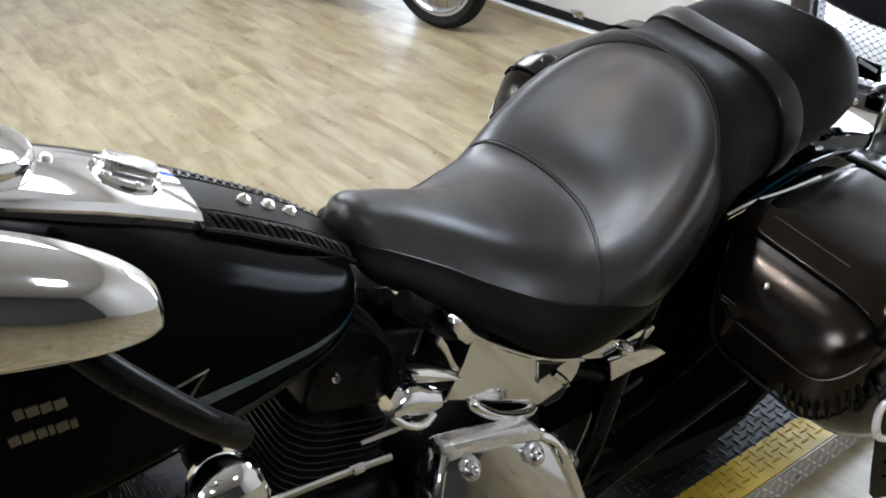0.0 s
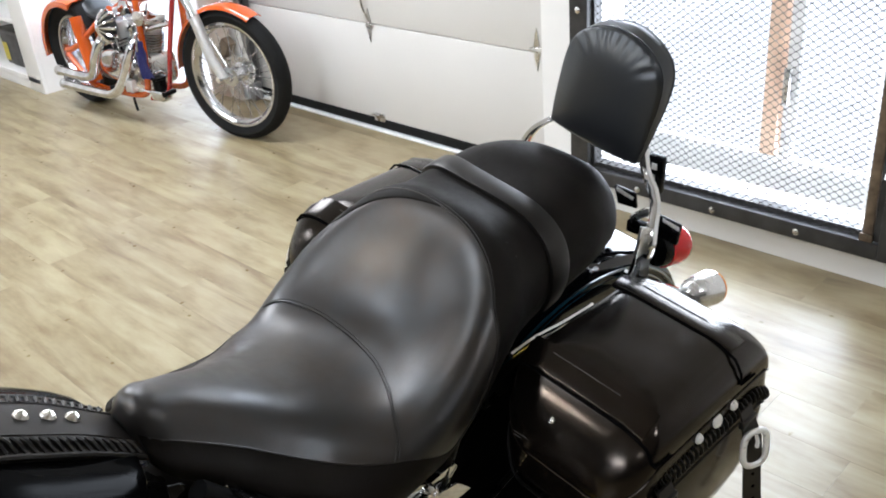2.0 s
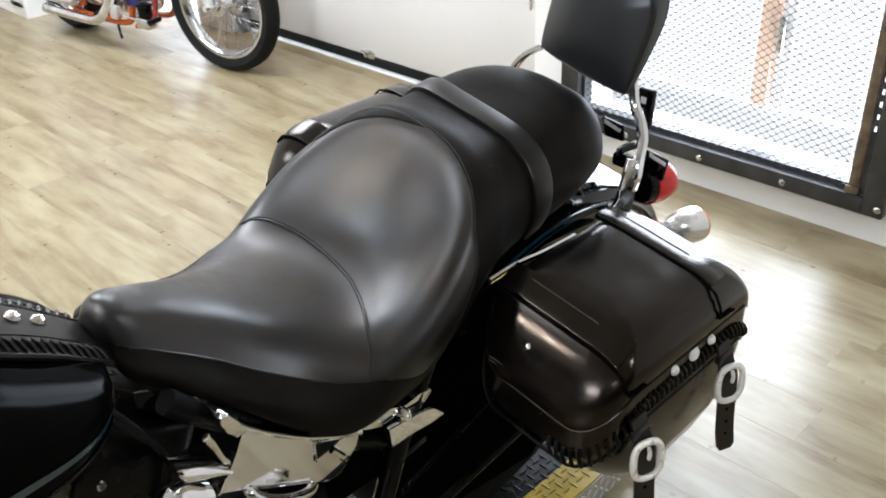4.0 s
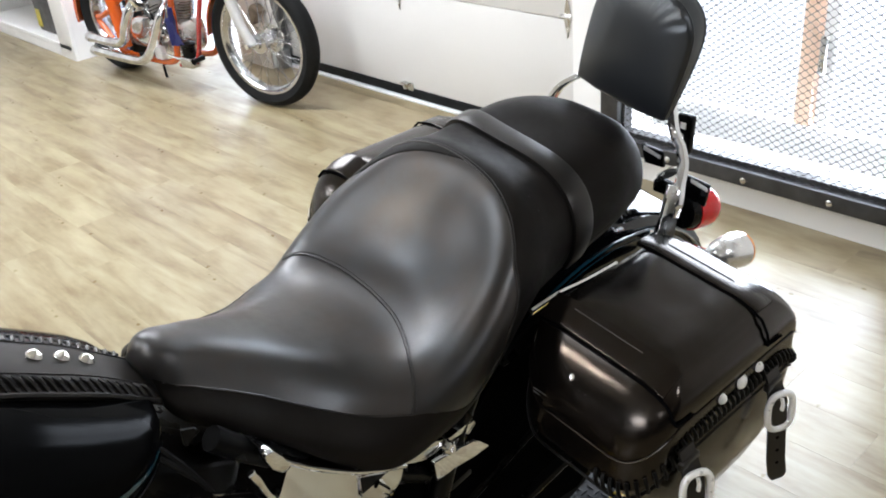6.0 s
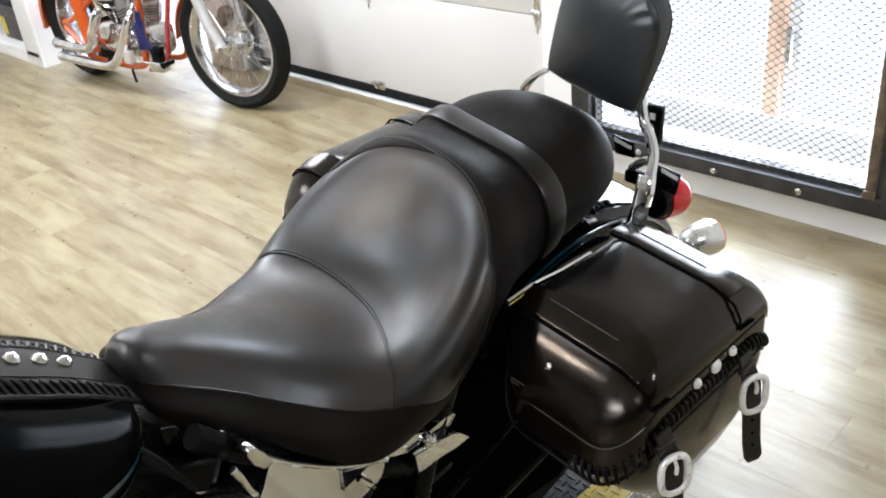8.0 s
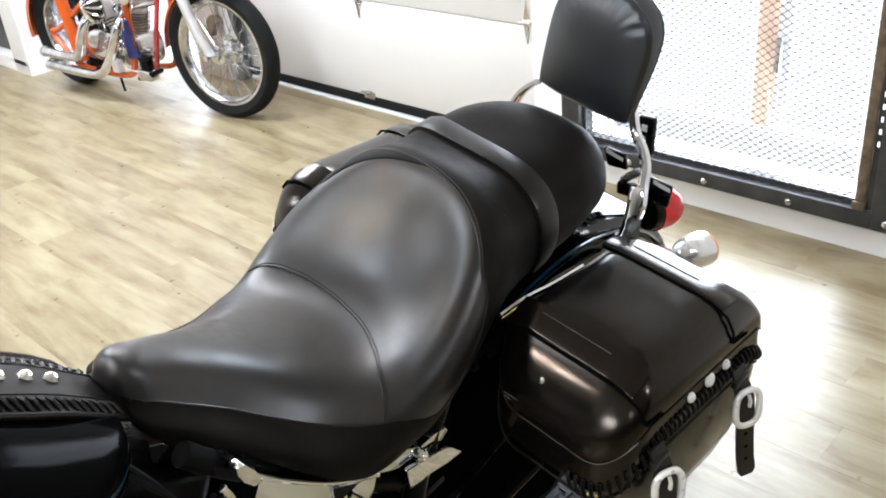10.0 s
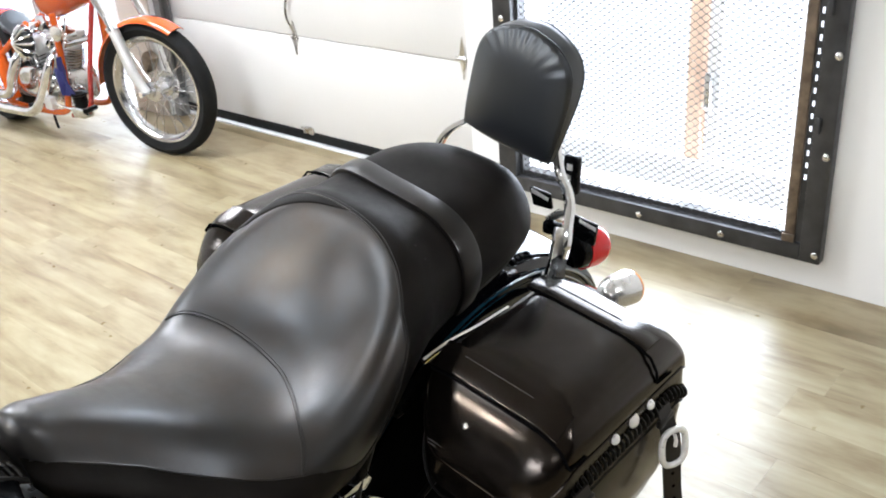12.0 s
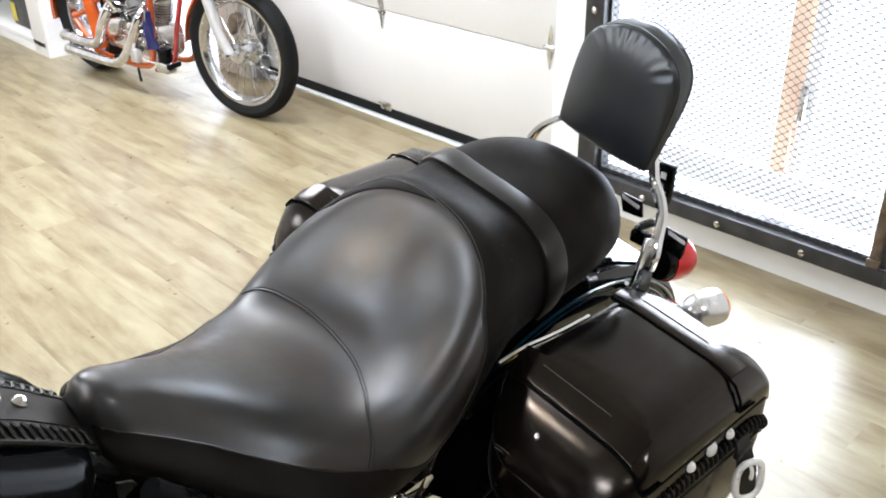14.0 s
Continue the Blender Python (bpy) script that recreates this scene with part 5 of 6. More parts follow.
# engine: two finned cylinders with tall rocker boxes
for k, (cy, tilt) in enumerate(((0.165, 22), (-0.055, -23))):
    M_ = Matrix.Translation((0, cy, 0.46)) @ Matrix.Rotation(radians(-tilt), 4, "X")
    cyl = fpart("cylinder", lathe([(0.060, -0.05), (0.060, 0.20)], M_, 20), BLACK_METAL, bike, "black finned engine cylinder")
    for j in range(15):
        z = -0.015 + 0.0105 * j
        fin = add_box(bmesh.new(), (-0.085, -0.072, z), (0.085, 0.072, z + 0.0022), 0.0, 2, None)
        bmesh.ops.bevel(fin, geom=[e for e in fin.edges if abs(e.verts[0].co.z - e.verts[1].co.z) > 0.001], offset=0.04, segments=3, profile=0.5, affect="EDGES")
        bmesh.ops.transform(fin, matrix=M_, verts=fin.verts)
        fpart("fin", fin, FIN_METAL, cyl, "", 20)
    fpart("rocker_cover", box((-0.088, -0.070, 0.148), (0.088, 0.070, 0.265), 0.016, 3, M_), BLACK_METAL, cyl)
    for bx, by in ((0.070, 0.045), (0.070, -0.045)):
        fpart("bolt", lathe([(0.006, 0), (0.006, 0.008), (0.004, 0.010)], M_ @ Matrix.Translation((bx + 0.014, by, 0.200)) @ Matrix.Rotation(radians(70), 4, "Y"), 8), CHROME, cyl)
fpart("crankcase", box((-0.12, -0.12, 0.22), (0.12, 0.27, 0.50), 0.05, 3), BLACK_METAL, bike)
fpart("gearbox", box((-0.12, 0.27, 0.24), (0.11, 0.50, 0.47), 0.04, 3), BLACK_METAL, bike)
horn = fpart("horn_cover", lathe([(0.020, -0.04), (0.036, -0.03), (0.040, -0.012), (0.038, 0.006), (0.028, 0.016), (0.012, 0.021), (0, 0.022)], aim((0.178, 0.037, 0.668), (1, -0.10, 0.25)), 32), CHROME, bike, "chrome horn cover", 50)
fpart("horn_bracket", box((0.08, 0.02, 0.64), (0.15, 0.05, 0.70), 0.004), BLACK_METAL, horn)
fpart("shift_rod", tube([(0.172, 0.060, 0.630), (0.172, 0.173, 0.612), (0.172, 0.214, 0.603)], 0.0042, 8), CHROME, bike, "chrome linkage rod")
fpart("rod_end", lathe([(0.007, 0), (0.007, 0.012)], aim((0.172, 0.167, 0.613), (0, 0.99, -0.16)), 10), CHROME, bike)
fpart("clutch_cable", tube([(0.165, 0.185, 0.636), (0.165, 0.248, 0.627)], 0.0028, 8), SATIN, bike)

# chrome oil tank and covers below the saddle
oil = fpart("oil_tank", prism([(0.315, 0.726), (0.337, 0.698), (0.364, 0.670), (0.396, 0.643), (0.430, 0.618), (0.466, 0.592), (0.506, 0.570), (0.494, 0.556), (0.482, 0.534), (0.470, 0.522), (0.446, 0.524), (0.428, 0.540), (0.400, 0.558), (0.364, 0.580), (0.336, 0.604), (0.312, 0.618), (0.296, 0.616), (0.311, 0.637), (0.327, 0.662), (0.342, 0.687), (0.325, 0.703)], "x", 0.06, 0.152, 0.003), CHROME, bike, "chrome oil tank", 30)
fpart("tank_rim", tube(curve([(0.150, 0.313, 0.730), (0.154, 0.345, 0.691), (0.155, 0.391, 0.648), (0.155, 0.442, 0.609), (0.153, 0.505, 0.573)], 5), 0.0030, 8), CHROME, oil)
fpart("cut_out", prism([(0.431, 0.606), (0.432, 0.576), (0.460, 0.580), (0.474, 0.585)], "x", 0.148, 0.1535), BLACK_METAL, oil)
fpart("cut_out_edge", tube([(0.154, 0.474, 0.586), (0.154, 0.431, 0.607), (0.154, 0.432, 0.575)], 0.0016, 6), CHROME, oil)
fpart("hose_clip", tube(curve([(0.160, 0.452, 0.585), (0.166, 0.462, 0.572), (0.160, 0.472, 0.555)], 4), 0.0055, 8), CHROME, oil)
fpart("lower_lip", tube(curve([(0.152, 0.331, 0.602), (0.160, 0.345, 0.584), (0.163, 0.367, 0.565), (0.163, 0.393, 0.550), (0.159, 0.414, 0.541), (0.152, 0.426, 0.540)], 4), [0.003] + [0.0075] * 19 + [0.003], 10), CHROME, oil)
fpart("rim_bracket", prism([(0.312, 0.728), (0.322, 0.730), (0.334, 0.712), (0.342, 0.690), (0.328, 0.690), (0.318, 0.705), (0.312, 0.718)], "x", 0.140, 0.158, 0.003), CHROME, oil)
fpart("oil_line", tube(curve([(0.158, 0.292, 0.718), (0.160, 0.299, 0.700), (0.160, 0.305, 0.680), (0.158, 0.314, 0.662)], 4), [0.005] * 4 + [0.004] * 8 + [0.002], 8), CHROME, oil)
fpart("cover", add_rings(bmesh.new(), [[V((0.150 + 0.020 * math.cos(a), y, z + h * math.sin(a))) for a in (2 * math.pi * j / 18 for j in range(18))] for y, z, h in [(0.252, 0.700, 0.008), (0.258, 0.690, 0.014), (0.275, 0.680, 0.013), (0.295, 0.669, 0.010), (0.311, 0.659, 0.004)]], True, True), CHROME, bike, "rounded chrome cover")
low = fpart("cover", add_rings(bmesh.new(), [[V((0.148 + 0.020 * math.cos(a), y + 0.3 * h * math.sin(a), z + h * math.sin(a))) for a in (2 * math.pi * j / 18 for j in range(18))] for y, z, h in [(0.226, 0.654, 0.010), (0.238, 0.651, 0.020), (0.258, 0.644, 0.022), (0.276, 0.636, 0.017), (0.286, 0.634, 0.012)]], True, True), CHROME, bike, "rounded chrome cover")
fpart("cover_band", tube(curve([(0.160, 0.226, 0.646), (0.170, 0.240, 0.632), (0.170, 0.258, 0.622), (0.162, 0.277, 0.620)], 4), 0.0045, 8), CHROME, low)


def cover_part(name, bm, material, parent, label="", smooth=40):
    """The primary cover's outer face slopes out towards its foot."""
    for v in bm.verts:
        v.co.x += 0.42 * (0.556 - v.co.z)
    return fpart(name, bm, material, parent, label, smooth)


prim = cover_part("primary_cover", prism([(0.277, 0.574), (0.340, 0.556), (0.402, 0.535), (0.420, 0.520), (0.430, 0.470), (0.437, 0.395), (0.437, 0.33), (0.22, 0.33), (0.235, 0.45), (0.247, 0.528), (0.260, 0.555)], "x", 0.150, 0.190, 0.008), CHROME, bike, "polished chrome primary cover", 30)
cover_part("cover_gasket", prism([(0.275, 0.580), (0.277, 0.586), (0.393, 0.558), (0.408, 0.540), (0.400, 0.536), (0.287, 0.568)], "x", 0.172, 0.192, 0.002), BRIGHT_NICKEL, prim)
cover_part("edge_ridge", tube(curve([(0.189, 0.404, 0.540), (0.193, 0.422, 0.520), (0.193, 0.431, 0.470), (0.193, 0.437, 0.395)], 5), 0.006, 8), CHROME, prim)
cover_part("edge_ridge", tube(curve([(0.190, 0.276, 0.574), (0.193, 0.258, 0.548), (0.193, 0.247, 0.520), (0.193, 0.238, 0.45)], 5), 0.005, 8), CHROME, prim)
for by, bz in ((0.300, 0.549), (0.385, 0.526)):
    boss = cover_part("bolt_boss", lathe([(0.013, -0.03), (0.013, 0.006), (0.011, 0.008)], aim((0.190, by, bz), (1, 0, 0.3)), 16), SATIN, prim)
    cover_part("bolt", lathe([(0.0085, 0.006), (0.0085, 0.014), (0.006, 0.016), (0.0045, 0.016), (0.0045, 0.010), (0, 0.010)], aim((0.190, by, bz), (1, 0, 0.3)), 12), CHROME, boss)
fpart("pivot_bolt", lathe([(0.014, -0.02), (0.014, 0.006), (0.009, 0.012)], aim((0.172, 0.470, 0.430), (1, 0, 0)), 12), SATIN, bike)
# seat rail with bolts, passenger peg bracket
rail = fpart("frame_rail", prism([(0.45, 0.593), (0.49, 0.603), (0.533, 0.578), (0.595, 0.549), (0.64, 0.557), (0.646, 0.544), (0.611, 0.515), (0.531, 0.551), (0.478, 0.58)], "x", 0.128, 0.140, 0.0015), CHROME, bike, "chrome seat rail", 30)
for y, z, r in ((0.490, 0.590, 0.011), (0.511, 0.578, 0.011), (0.590, 0.538, 0.010)):
    fpart("bolt", lathe([(r, 0), (r, 0.007), (r - 0.003, 0.010), (r - 0.006, 0.010), (r - 0.006, 0.006)], aim((0.140, y, z), (1, 0, 0.2)), 14), CHROME, rail)
fpart("peg_bracket", prism([(0.557, 0.538), (0.635, 0.528), (0.664, 0.497), (0.634, 0.498), (0.594, 0.505), (0.561, 0.501)], "x", 0.142, 0.150, 0.0015), CHROME, bike, "chrome bracket", 30)
fpart("shock_cover", lathe([(0.030, -0.05), (0.034, -0.04), (0.034, 0.0), (0.026, 0.02), (0.026, 0.06)], aim((0.085, 0.655, 0.43), (0, 1, 0.15)), 18), FIN_METAL, bike)
fpart("frame_tube", tube(curve([(0.115, 0.10, 0.27), (0.120, 0.30, 0.25), (0.125, 0.48, 0.27), (0.128, 0.55, 0.36), (0.128, 0.60, 0.50), (0.120, 0.66, 0.60)], 6), 0.016, 10), BLACK_METAL, bike)
fpart("frame_tube", tube(curve([(0.106, 0.280, 0.742), (0.112, 0.32, 0.70), (0.12, 0.45, 0.58), (0.125, 0.56, 0.50)], 6), 0.015, 10), BLACK_METAL, bike)
fpart("battery_box", box((-0.10, 0.48, 0.40), (0.11, 0.70, 0.62), 0.02, 2), BLACK_PLASTIC, bike)
for k in range(2):
    fpart("cable", tube(curve([(0.09 + 0.01 * k, 0.205 + 0.012 * k, 0.775), (0.115, 0.235 + 0.01 * k, 0.735 - 0.01 * k), (0.10 + 0.008 * k, 0.27 + 0.004 * k, 0.66 - 0.02 * k), (0.09, 0.25, 0.58)], 5), 0.0035, 6), RUBBER, bike)
fpart("clamp", prism([(0.246, 0.782), (0.262, 0.776), (0.266, 0.768), (0.254, 0.766), (0.250, 0.758), (0.246, 0.760)], "x", 0.112, 0.117, 0.0015), BLACK_METAL, bike)
board = fpart("footboard", box((0.20, 0.42, 0.215), (0.315, 0.70, 0.232), 0.02, 3), RUBBER, bike, "black rubber passenger footboard")
fpart("board_edge", tube(curve([(0.315, 0.44, 0.232), (0.320, 0.56, 0.234), (0.315, 0.69, 0.232), (0.28, 0.715, 0.232)], 5), 0.005, 8), CHROME, board)
fpart("jiffy_rod", tube([(0.172, 0.50, 0.330), (0.178, 0.66, 0.372), (0.182, 0.80, 0.40)], 0.010, 8), BLACK_METAL, bike)

# ---------------------------------------------------------------- tread-plate stand below the motorcycle
stand = group_empty("stand", pose(0, 0, 0), "low tread-plate stand with yellow edge stripe", "stand")
ST, SX0, SX1, SXY, SY0, SY1 = 0.072, -0.70, -0.204, -0.282, -1.2, 1.33
sec = lambda x0, x1, t: prism([(SY0, 0.0), (SY0, t), (SY1, t), (1.545, 0.006), (1.545, 0.0)], "x", x0, x1)
part("deck", sec(SX0, SXY, ST), BLACK_PLATE, stand, "black tread plate", 20)
part("edge_strip", sec(SXY, SX1, ST + 0.0005), YELLOW_PLATE, stand, "yellow painted tread plate", 20)
part("side_skirt", prism([(SY0, 0.0), (SY0, ST - 0.003), (SY1, ST - 0.003), (1.52, 0.010), (1.52, 0.0)], "x", SX1, SX1 + 0.003), ALUMINIUM, stand, "bare aluminium tread plate side", 20)


def tread(bm, p, d, nrm, ln=0.013, wd=0.0032, h=0.0016):
    d, nrm = V(d).normalized(), V(nrm).normalized()
    s = nrm.cross(d)
    p = V(p)
    base = [bm.verts.new(p + d * a + s * b) for a, b in ((-ln, 0), (-ln * 0.4, wd), (ln * 0.4, wd), (ln, 0), (ln * 0.4, -wd), (-ln * 0.4, -wd))]
    top = [bm.verts.new(p + d * a + nrm * h) for a in (-ln * 0.5, ln * 0.5)]
    for f in ((base[0], base[1], top[0]), (base[1], base[2], top[1], top[0]), (base[2], base[3], top[1]), (base[3], base[4], top[1]), (base[4], base[5], top[0], top[1]), (base[5], base[0], top[0])):
        bm.faces.new(f)


TP = 0.0215
bms = {"black": bmesh.new(), "yellow": bmesh.new(), "side": bmesh.new()}
for i in range(-2, 60):
    for j in range(26):
        y, x = 0.30 + i * TP, SX0 + 0.012 + j * TP * 0.93
        if x > SX1 - 0.008:
            continue
        z = ST if y < SY1 else ST - (y - SY1) * (ST - 0.006) / (1.52 - SY1)
        if y > 1.50:
            continue
        nrm = (0, 0, 1) if y < SY1 else (0, 0.33, 1)
        key = "yellow" if x > SXY else "black"
        tread(bms[key], (x, y, z + 0.0008), (1, 0, 0) if (i + j) % 2 else (0, 1, 0 if y < SY1 else -0.33), nrm)
    for j in range(3):
        y, z = 0.30 + i * TP, 0.012 + j * TP
        if y < SY1 - 0.01 and z < ST - 0.006:
            tread(bms["side"], (SX1 + 0.0032, y, z), (0, 1, 1) if (i + j) % 2 else (0, 1, -1), (1, 0, 0))
for key, mat in (("black", BLACK_PLATE), ("yellow", YELLOW_PLATE), ("side", BUCKLE_METAL)):
    tagged(part("tread_pattern", bms[key], mat, stand, "raised tread lozenges", 0), kind="stuff")

# ---------------------------------------------------------------- the orange chopper
# its own axes: x to its front, y to its left, z up; the front wheel stands near the origin
chop = group_empty("chopper", pose(-3.105, 2.277, 0, 0, 0, 5), "orange custom chopper with chrome engine and spoked wheels", "motorcycle")
FU, FR0 = -0.066, 0.319
fw = part("front_wheel", lathe([(0.020, -0.05), (0.020, 0.05)], Matrix.Translation((FU, 0, FR0)) @ Matrix.Rotation(radians(90), 4, "X"), 16), SATIN, chop, "tall spoked front wheel with a black tyre")
FWM = Matrix.Translation((FU, 0, FR0)) @ Matrix.Rotation(radians(90 + 9), 4, "Z")
wheel(fw, FWM, FR0, 0.086, 0.252, 40, rim_mat=RIM_CHROME, hub_w=0.10)
part("brake_disc", lathe([(0.040, -0.002), (0.070, -0.002), (0.070, 0.002), (0.040, 0.002)], FWM @ Matrix.Translation((0.055, 0, 0)) @ Matrix.Rotation(radians(90), 4, "Y"), 36, False), SATIN, fw)
bm = bmesh.new()
rings_ = []
for k in range(29):
    a = radians(58 + 120 * k / 28)
    c, s = math.cos(a), math.sin(a)
    rings_.append([Matrix.Translation((FU, 0, 0)) @ Matrix.Rotation(radians(9), 4, "Z") @ V((c * r, y, 0.0)) + V((0, 0, FR0 + s * r)) for y, r in [(-0.052, 0.318), (-0.048, 0.330), (-0.028, 0.339), (0, 0.342), (0.028, 0.339), (0.048, 0.330), (0.052, 0.318), (0.028, 0.334), (0, 0.337), (-0.028, 0.334)]])
part("front_fender", add_rings(bm, rings_, True, True), ORANGE_PAINT, chop, "orange front fender", 50)
part("brake_caliper", box((-0.03, -0.030, -0.045), (0.03, 0.030, 0.045), 0.012, 2, Matrix.Translation((FU - 0.075, 0.03, FR0 + 0.115)) @ Matrix.Rotation(radians(35), 4, "Y")), RUSTY_STEEL, chop, "rusty brown brake caliper")
for sgn in (1, -1):
    leg = part("fork_leg", tube([(FU, sgn * 0.075, FR0), (FU - 0.055, sgn * 0.085, 0.41), (-0.170, sgn * 0.095, 0.585), (-0.19, sgn * 0.095, 0.62)], [0.022, 0.025, 0.026, 0.027], 16), CAST_ALLOY, chop, "satin silver fork leg")
    part("fork_tube", tube([(-0.18, sgn * 0.095, 0.61), (-0.48, sgn * 0.10, 1.06)], 0.019, 14), CHROME, leg)
    part("fork_cap", lathe([(0.029, -0.012), (0.029, 0.012)], aim((-0.183, sgn * 0.095, 0.612), (-0.55, 0, 0.83)), 18), CHROME, leg)
part("axle", tube([(FU, -0.11, FR0), (FU, 0.11, FR0)], 0.014, 12), CHROME, chop)
part("triple_clamp", box((-0.385, -0.13, 0.83), (-0.315, 0.13, 0.862), 0.012, 2), SATIN, chop)
head = part("headlamp", lathe([(0.02, -0.10), (0.06, -0.08), (0.085, -0.03), (0.090, 0.03), (0.085, 0.04)], aim((-0.215, -0.02, 0.945), (1, 0.1, -0.05)), 28), ENGINE_CHROME, chop, "chrome headlamp", 50)
part("lamp_glass", lathe([(0.085, 0.04), (0.05, 0.055), (0, 0.06)], aim((-0.215, -0.02, 0.945), (1, 0.1, -0.05)), 28), NICKEL, head)
# frame
FR = 0.0165
for pts, mat in [([(-0.48, 0, 0.80), (-0.62, 0, 0.74), (-0.90, 0, 0.60), (-1.10, 0, 0.50), (-1.28, 0.0, 0.40)], ORANGE_PAINT),
                 ([(-0.90, -0.09, 0.58), (-1.12, -0.11, 0.44), (-1.30, -0.12, 0.34), (-1.38, -0.12, 0.32)], ORANGE_PAINT), ([(-0.90, 0.09, 0.58), (-1.12, 0.11, 0.44), (-1.38, 0.12, 0.32)], ORANGE_PAINT),
                 ([(-0.34, -0.04, 0.78), (-0.36, -0.07, 0.66), (-0.41, -0.11, 0.42), (-0.46, -0.12, 0.24), (-0.52, -0.12, 0.17), (-0.64, -0.12, 0.15)], RED_PAINT),
                 ([(-0.58, -0.13, 0.66), (-0.60, -0.13, 0.45), (-0.63, -0.13, 0.26), (-0.68, -0.13, 0.17), (-0.88, -0.13, 0.15), (-1.20, -0.12, 0.16), (-1.38, -0.12, 0.30)], ORANGE_PAINT),
                 ([(-0.58, 0.13, 0.66), (-0.60, 0.13, 0.45), (-0.64, 0.13, 0.24), (-0.70, 0.13, 0.14), (-0.90, 0.13, 0.12), (-1.20, 0.12, 0.16), (-1.38, 0.12, 0.30)], ORANGE_PAINT)]:
    part("frame_tube", tube(curve(pts, 5), FR if mat is ORANGE_PAINT else 0.0125, 12), mat, chop, "orange frame tube" if mat is ORANGE_PAINT else "red front downtube")
# tank
rings_ = []
for x, w, zt, zb in [(-0.475, 0.05, 0.82, 0.72), (-0.50, 0.085, 0.90, 0.69), (-0.56, 0.115, 0.95, 0.655), (-0.65, 0.125, 0.96, 0.62), (-0.74, 0.11, 0.93, 0.608), (-0.795, 0.08, 0.86, 0.61), (-0.82, 0.04, 0.76, 0.63)]:
    rings_.append([V((x, math.copysign(abs(math.cos(a)) ** 0.7, math.cos(a)) * w, (zt + zb) / 2 + math.copysign(abs(math.sin(a)) ** 0.8, math.sin(a)) * (zt - zb) / 2)) for a in (2 * math.pi * j / 28 for j in range(28))])
part("fuel_tank", add_rings(bmesh.new(), rings_, True, True), ORANGE_PAINT, chop, "glossy orange fuel tank", 60)
# rear end
rw = part("rear_wheel", lathe([(0.05, -0.05), (0.05, 0.05)], Matrix.Translation((-1.37, 0, 0.292)) @ Matrix.Rotation(radians(90), 4, "X"), 20), SATIN, chop, "rear wheel with a wide black tyre")
wheel(rw, Matrix.Translation((-1.37, 0, 0.292)) @ Matrix.Rotation(radians(90), 4, "Z"), 0.292, 0.17, 0.20, 24, rim_mat=RIM_CHROME)
rings_ = []
for k in range(25):
    a = radians(72 + 116 * k / 24)
    c, s = math.cos(a), math.sin(a)
    rings_.append([V((-1.37 + c * r, y, 0.292 + s * r)) for y, r in [(-0.112, 0.26), (-0.110, 0.29), (-0.09, 0.302), (0, 0.312), (0.09, 0.302), (0.110, 0.29), (0.112, 0.26), (0.08, 0.297), (0, 0.305), (-0.08, 0.297)]])
part("rear_fender", add_rings(bmesh.new(), rings_, True, True), ORANGE_PAINT, chop, "orange rear fender", 50)
part("fender_strut", tube([(-1.20, -0.125, 0.52), (-1.16, -0.125, 0.30), (-1.14, -0.125, 0.18)], 0.034, 12), ORANGE_PAINT, chop)
rings_ = []
for x, w, zt in [(-1.02, 0.030, 0.530), (-1.045, 0.055, 0.532), (-1.09, 0.078, 0.534), (-1.145, 0.088, 0.552), (-1.18, 0.080, 0.592), (-1.195, 0.045, 0.605)]:
    rings_.append([V((x, math.cos(a) * w, zt - 0.022 + math.sin(a) * 0.026)) for a in (2 * math.pi * j / 20 for j in range(20))])
part("seat", add_rings(bmesh.new(), rings_, True, True), PAD_LEATHER, chop, "black leather solo seat", 60)
# engine: cases, two finned cylinders with rocker boxes and pushrods, air cleaner, exhaust
part("crankcase", box((-0.98, -0.10, 0.18), (-0.66, 0.10, 0.36), 0.045, 3), SATIN, chop)
for k, (cx, tilt) in enumerate(((-0.755, 22), (-0.895, -22))):
    M_ = Matrix.Translation((cx, 0, 0.35)) @ Matrix.Rotation(radians(tilt), 4, "Y")
    cyl = part("cylinder", lathe([(0.056, 0), (0.056, 0.20)], M_, 16), CAST_ALLOY, chop, "chrome finned cylinder")
    for j in range(9):
        fin = lathe([(0.045, 0.006 + 0.016 * j), (0.074, 0.006 + 0.016 * j), (0.074, 0.011 + 0.016 * j), (0.045, 0.011 + 0.016 * j)], M_, 18, False)
        part("fin", fin, ENGINE_CHROME, cyl, "", 20)
    part("rocker_cover", box((-0.062, -0.075, 0.155), (0.062, 0.075, 0.190), 0.012, 3, M_), ENGINE_CHROME, cyl)
    part("rocker_top", box((-0.050, -0.060, 0.192), (0.050, 0.060, 0.225), 0.014, 3, M_), SATIN, cyl)
    for q in (-0.028, 0.028):
        part("pushrod", tube([M_ @ V((q * 0.5, -0.105, -0.06)), M_ @ V((q, -0.090, 0.16))], 0.0085, 8), ENGINE_CHROME, cyl)
        part("tappet_block", lathe([(0.014, 0), (0.014, 0.03), (0.010, 0.035)], aim(M_ @ V((q * 0.5, -0.105, -0.07)), M_ @ V((q, -0.090, 0.16)) - M_ @ V((q * 0.5, -0.105, -0.07))), 10), SATIN, cyl)
    for bx, by in ((0.048, 0.055), (-0.048, 0.055), (0.048, -0.058), (-0.048, -0.058)):
        part("head_bolt", lathe([(0.007, 0), (0.007, 0.010), (0.004, 0.012)], M_ @ Matrix.Translation((bx, by, 0.188)), 8), ENGINE_CHROME, cyl)
AIR = aim((-0.850, -0.165, 0.510), (-0.15, -1, 0.1))
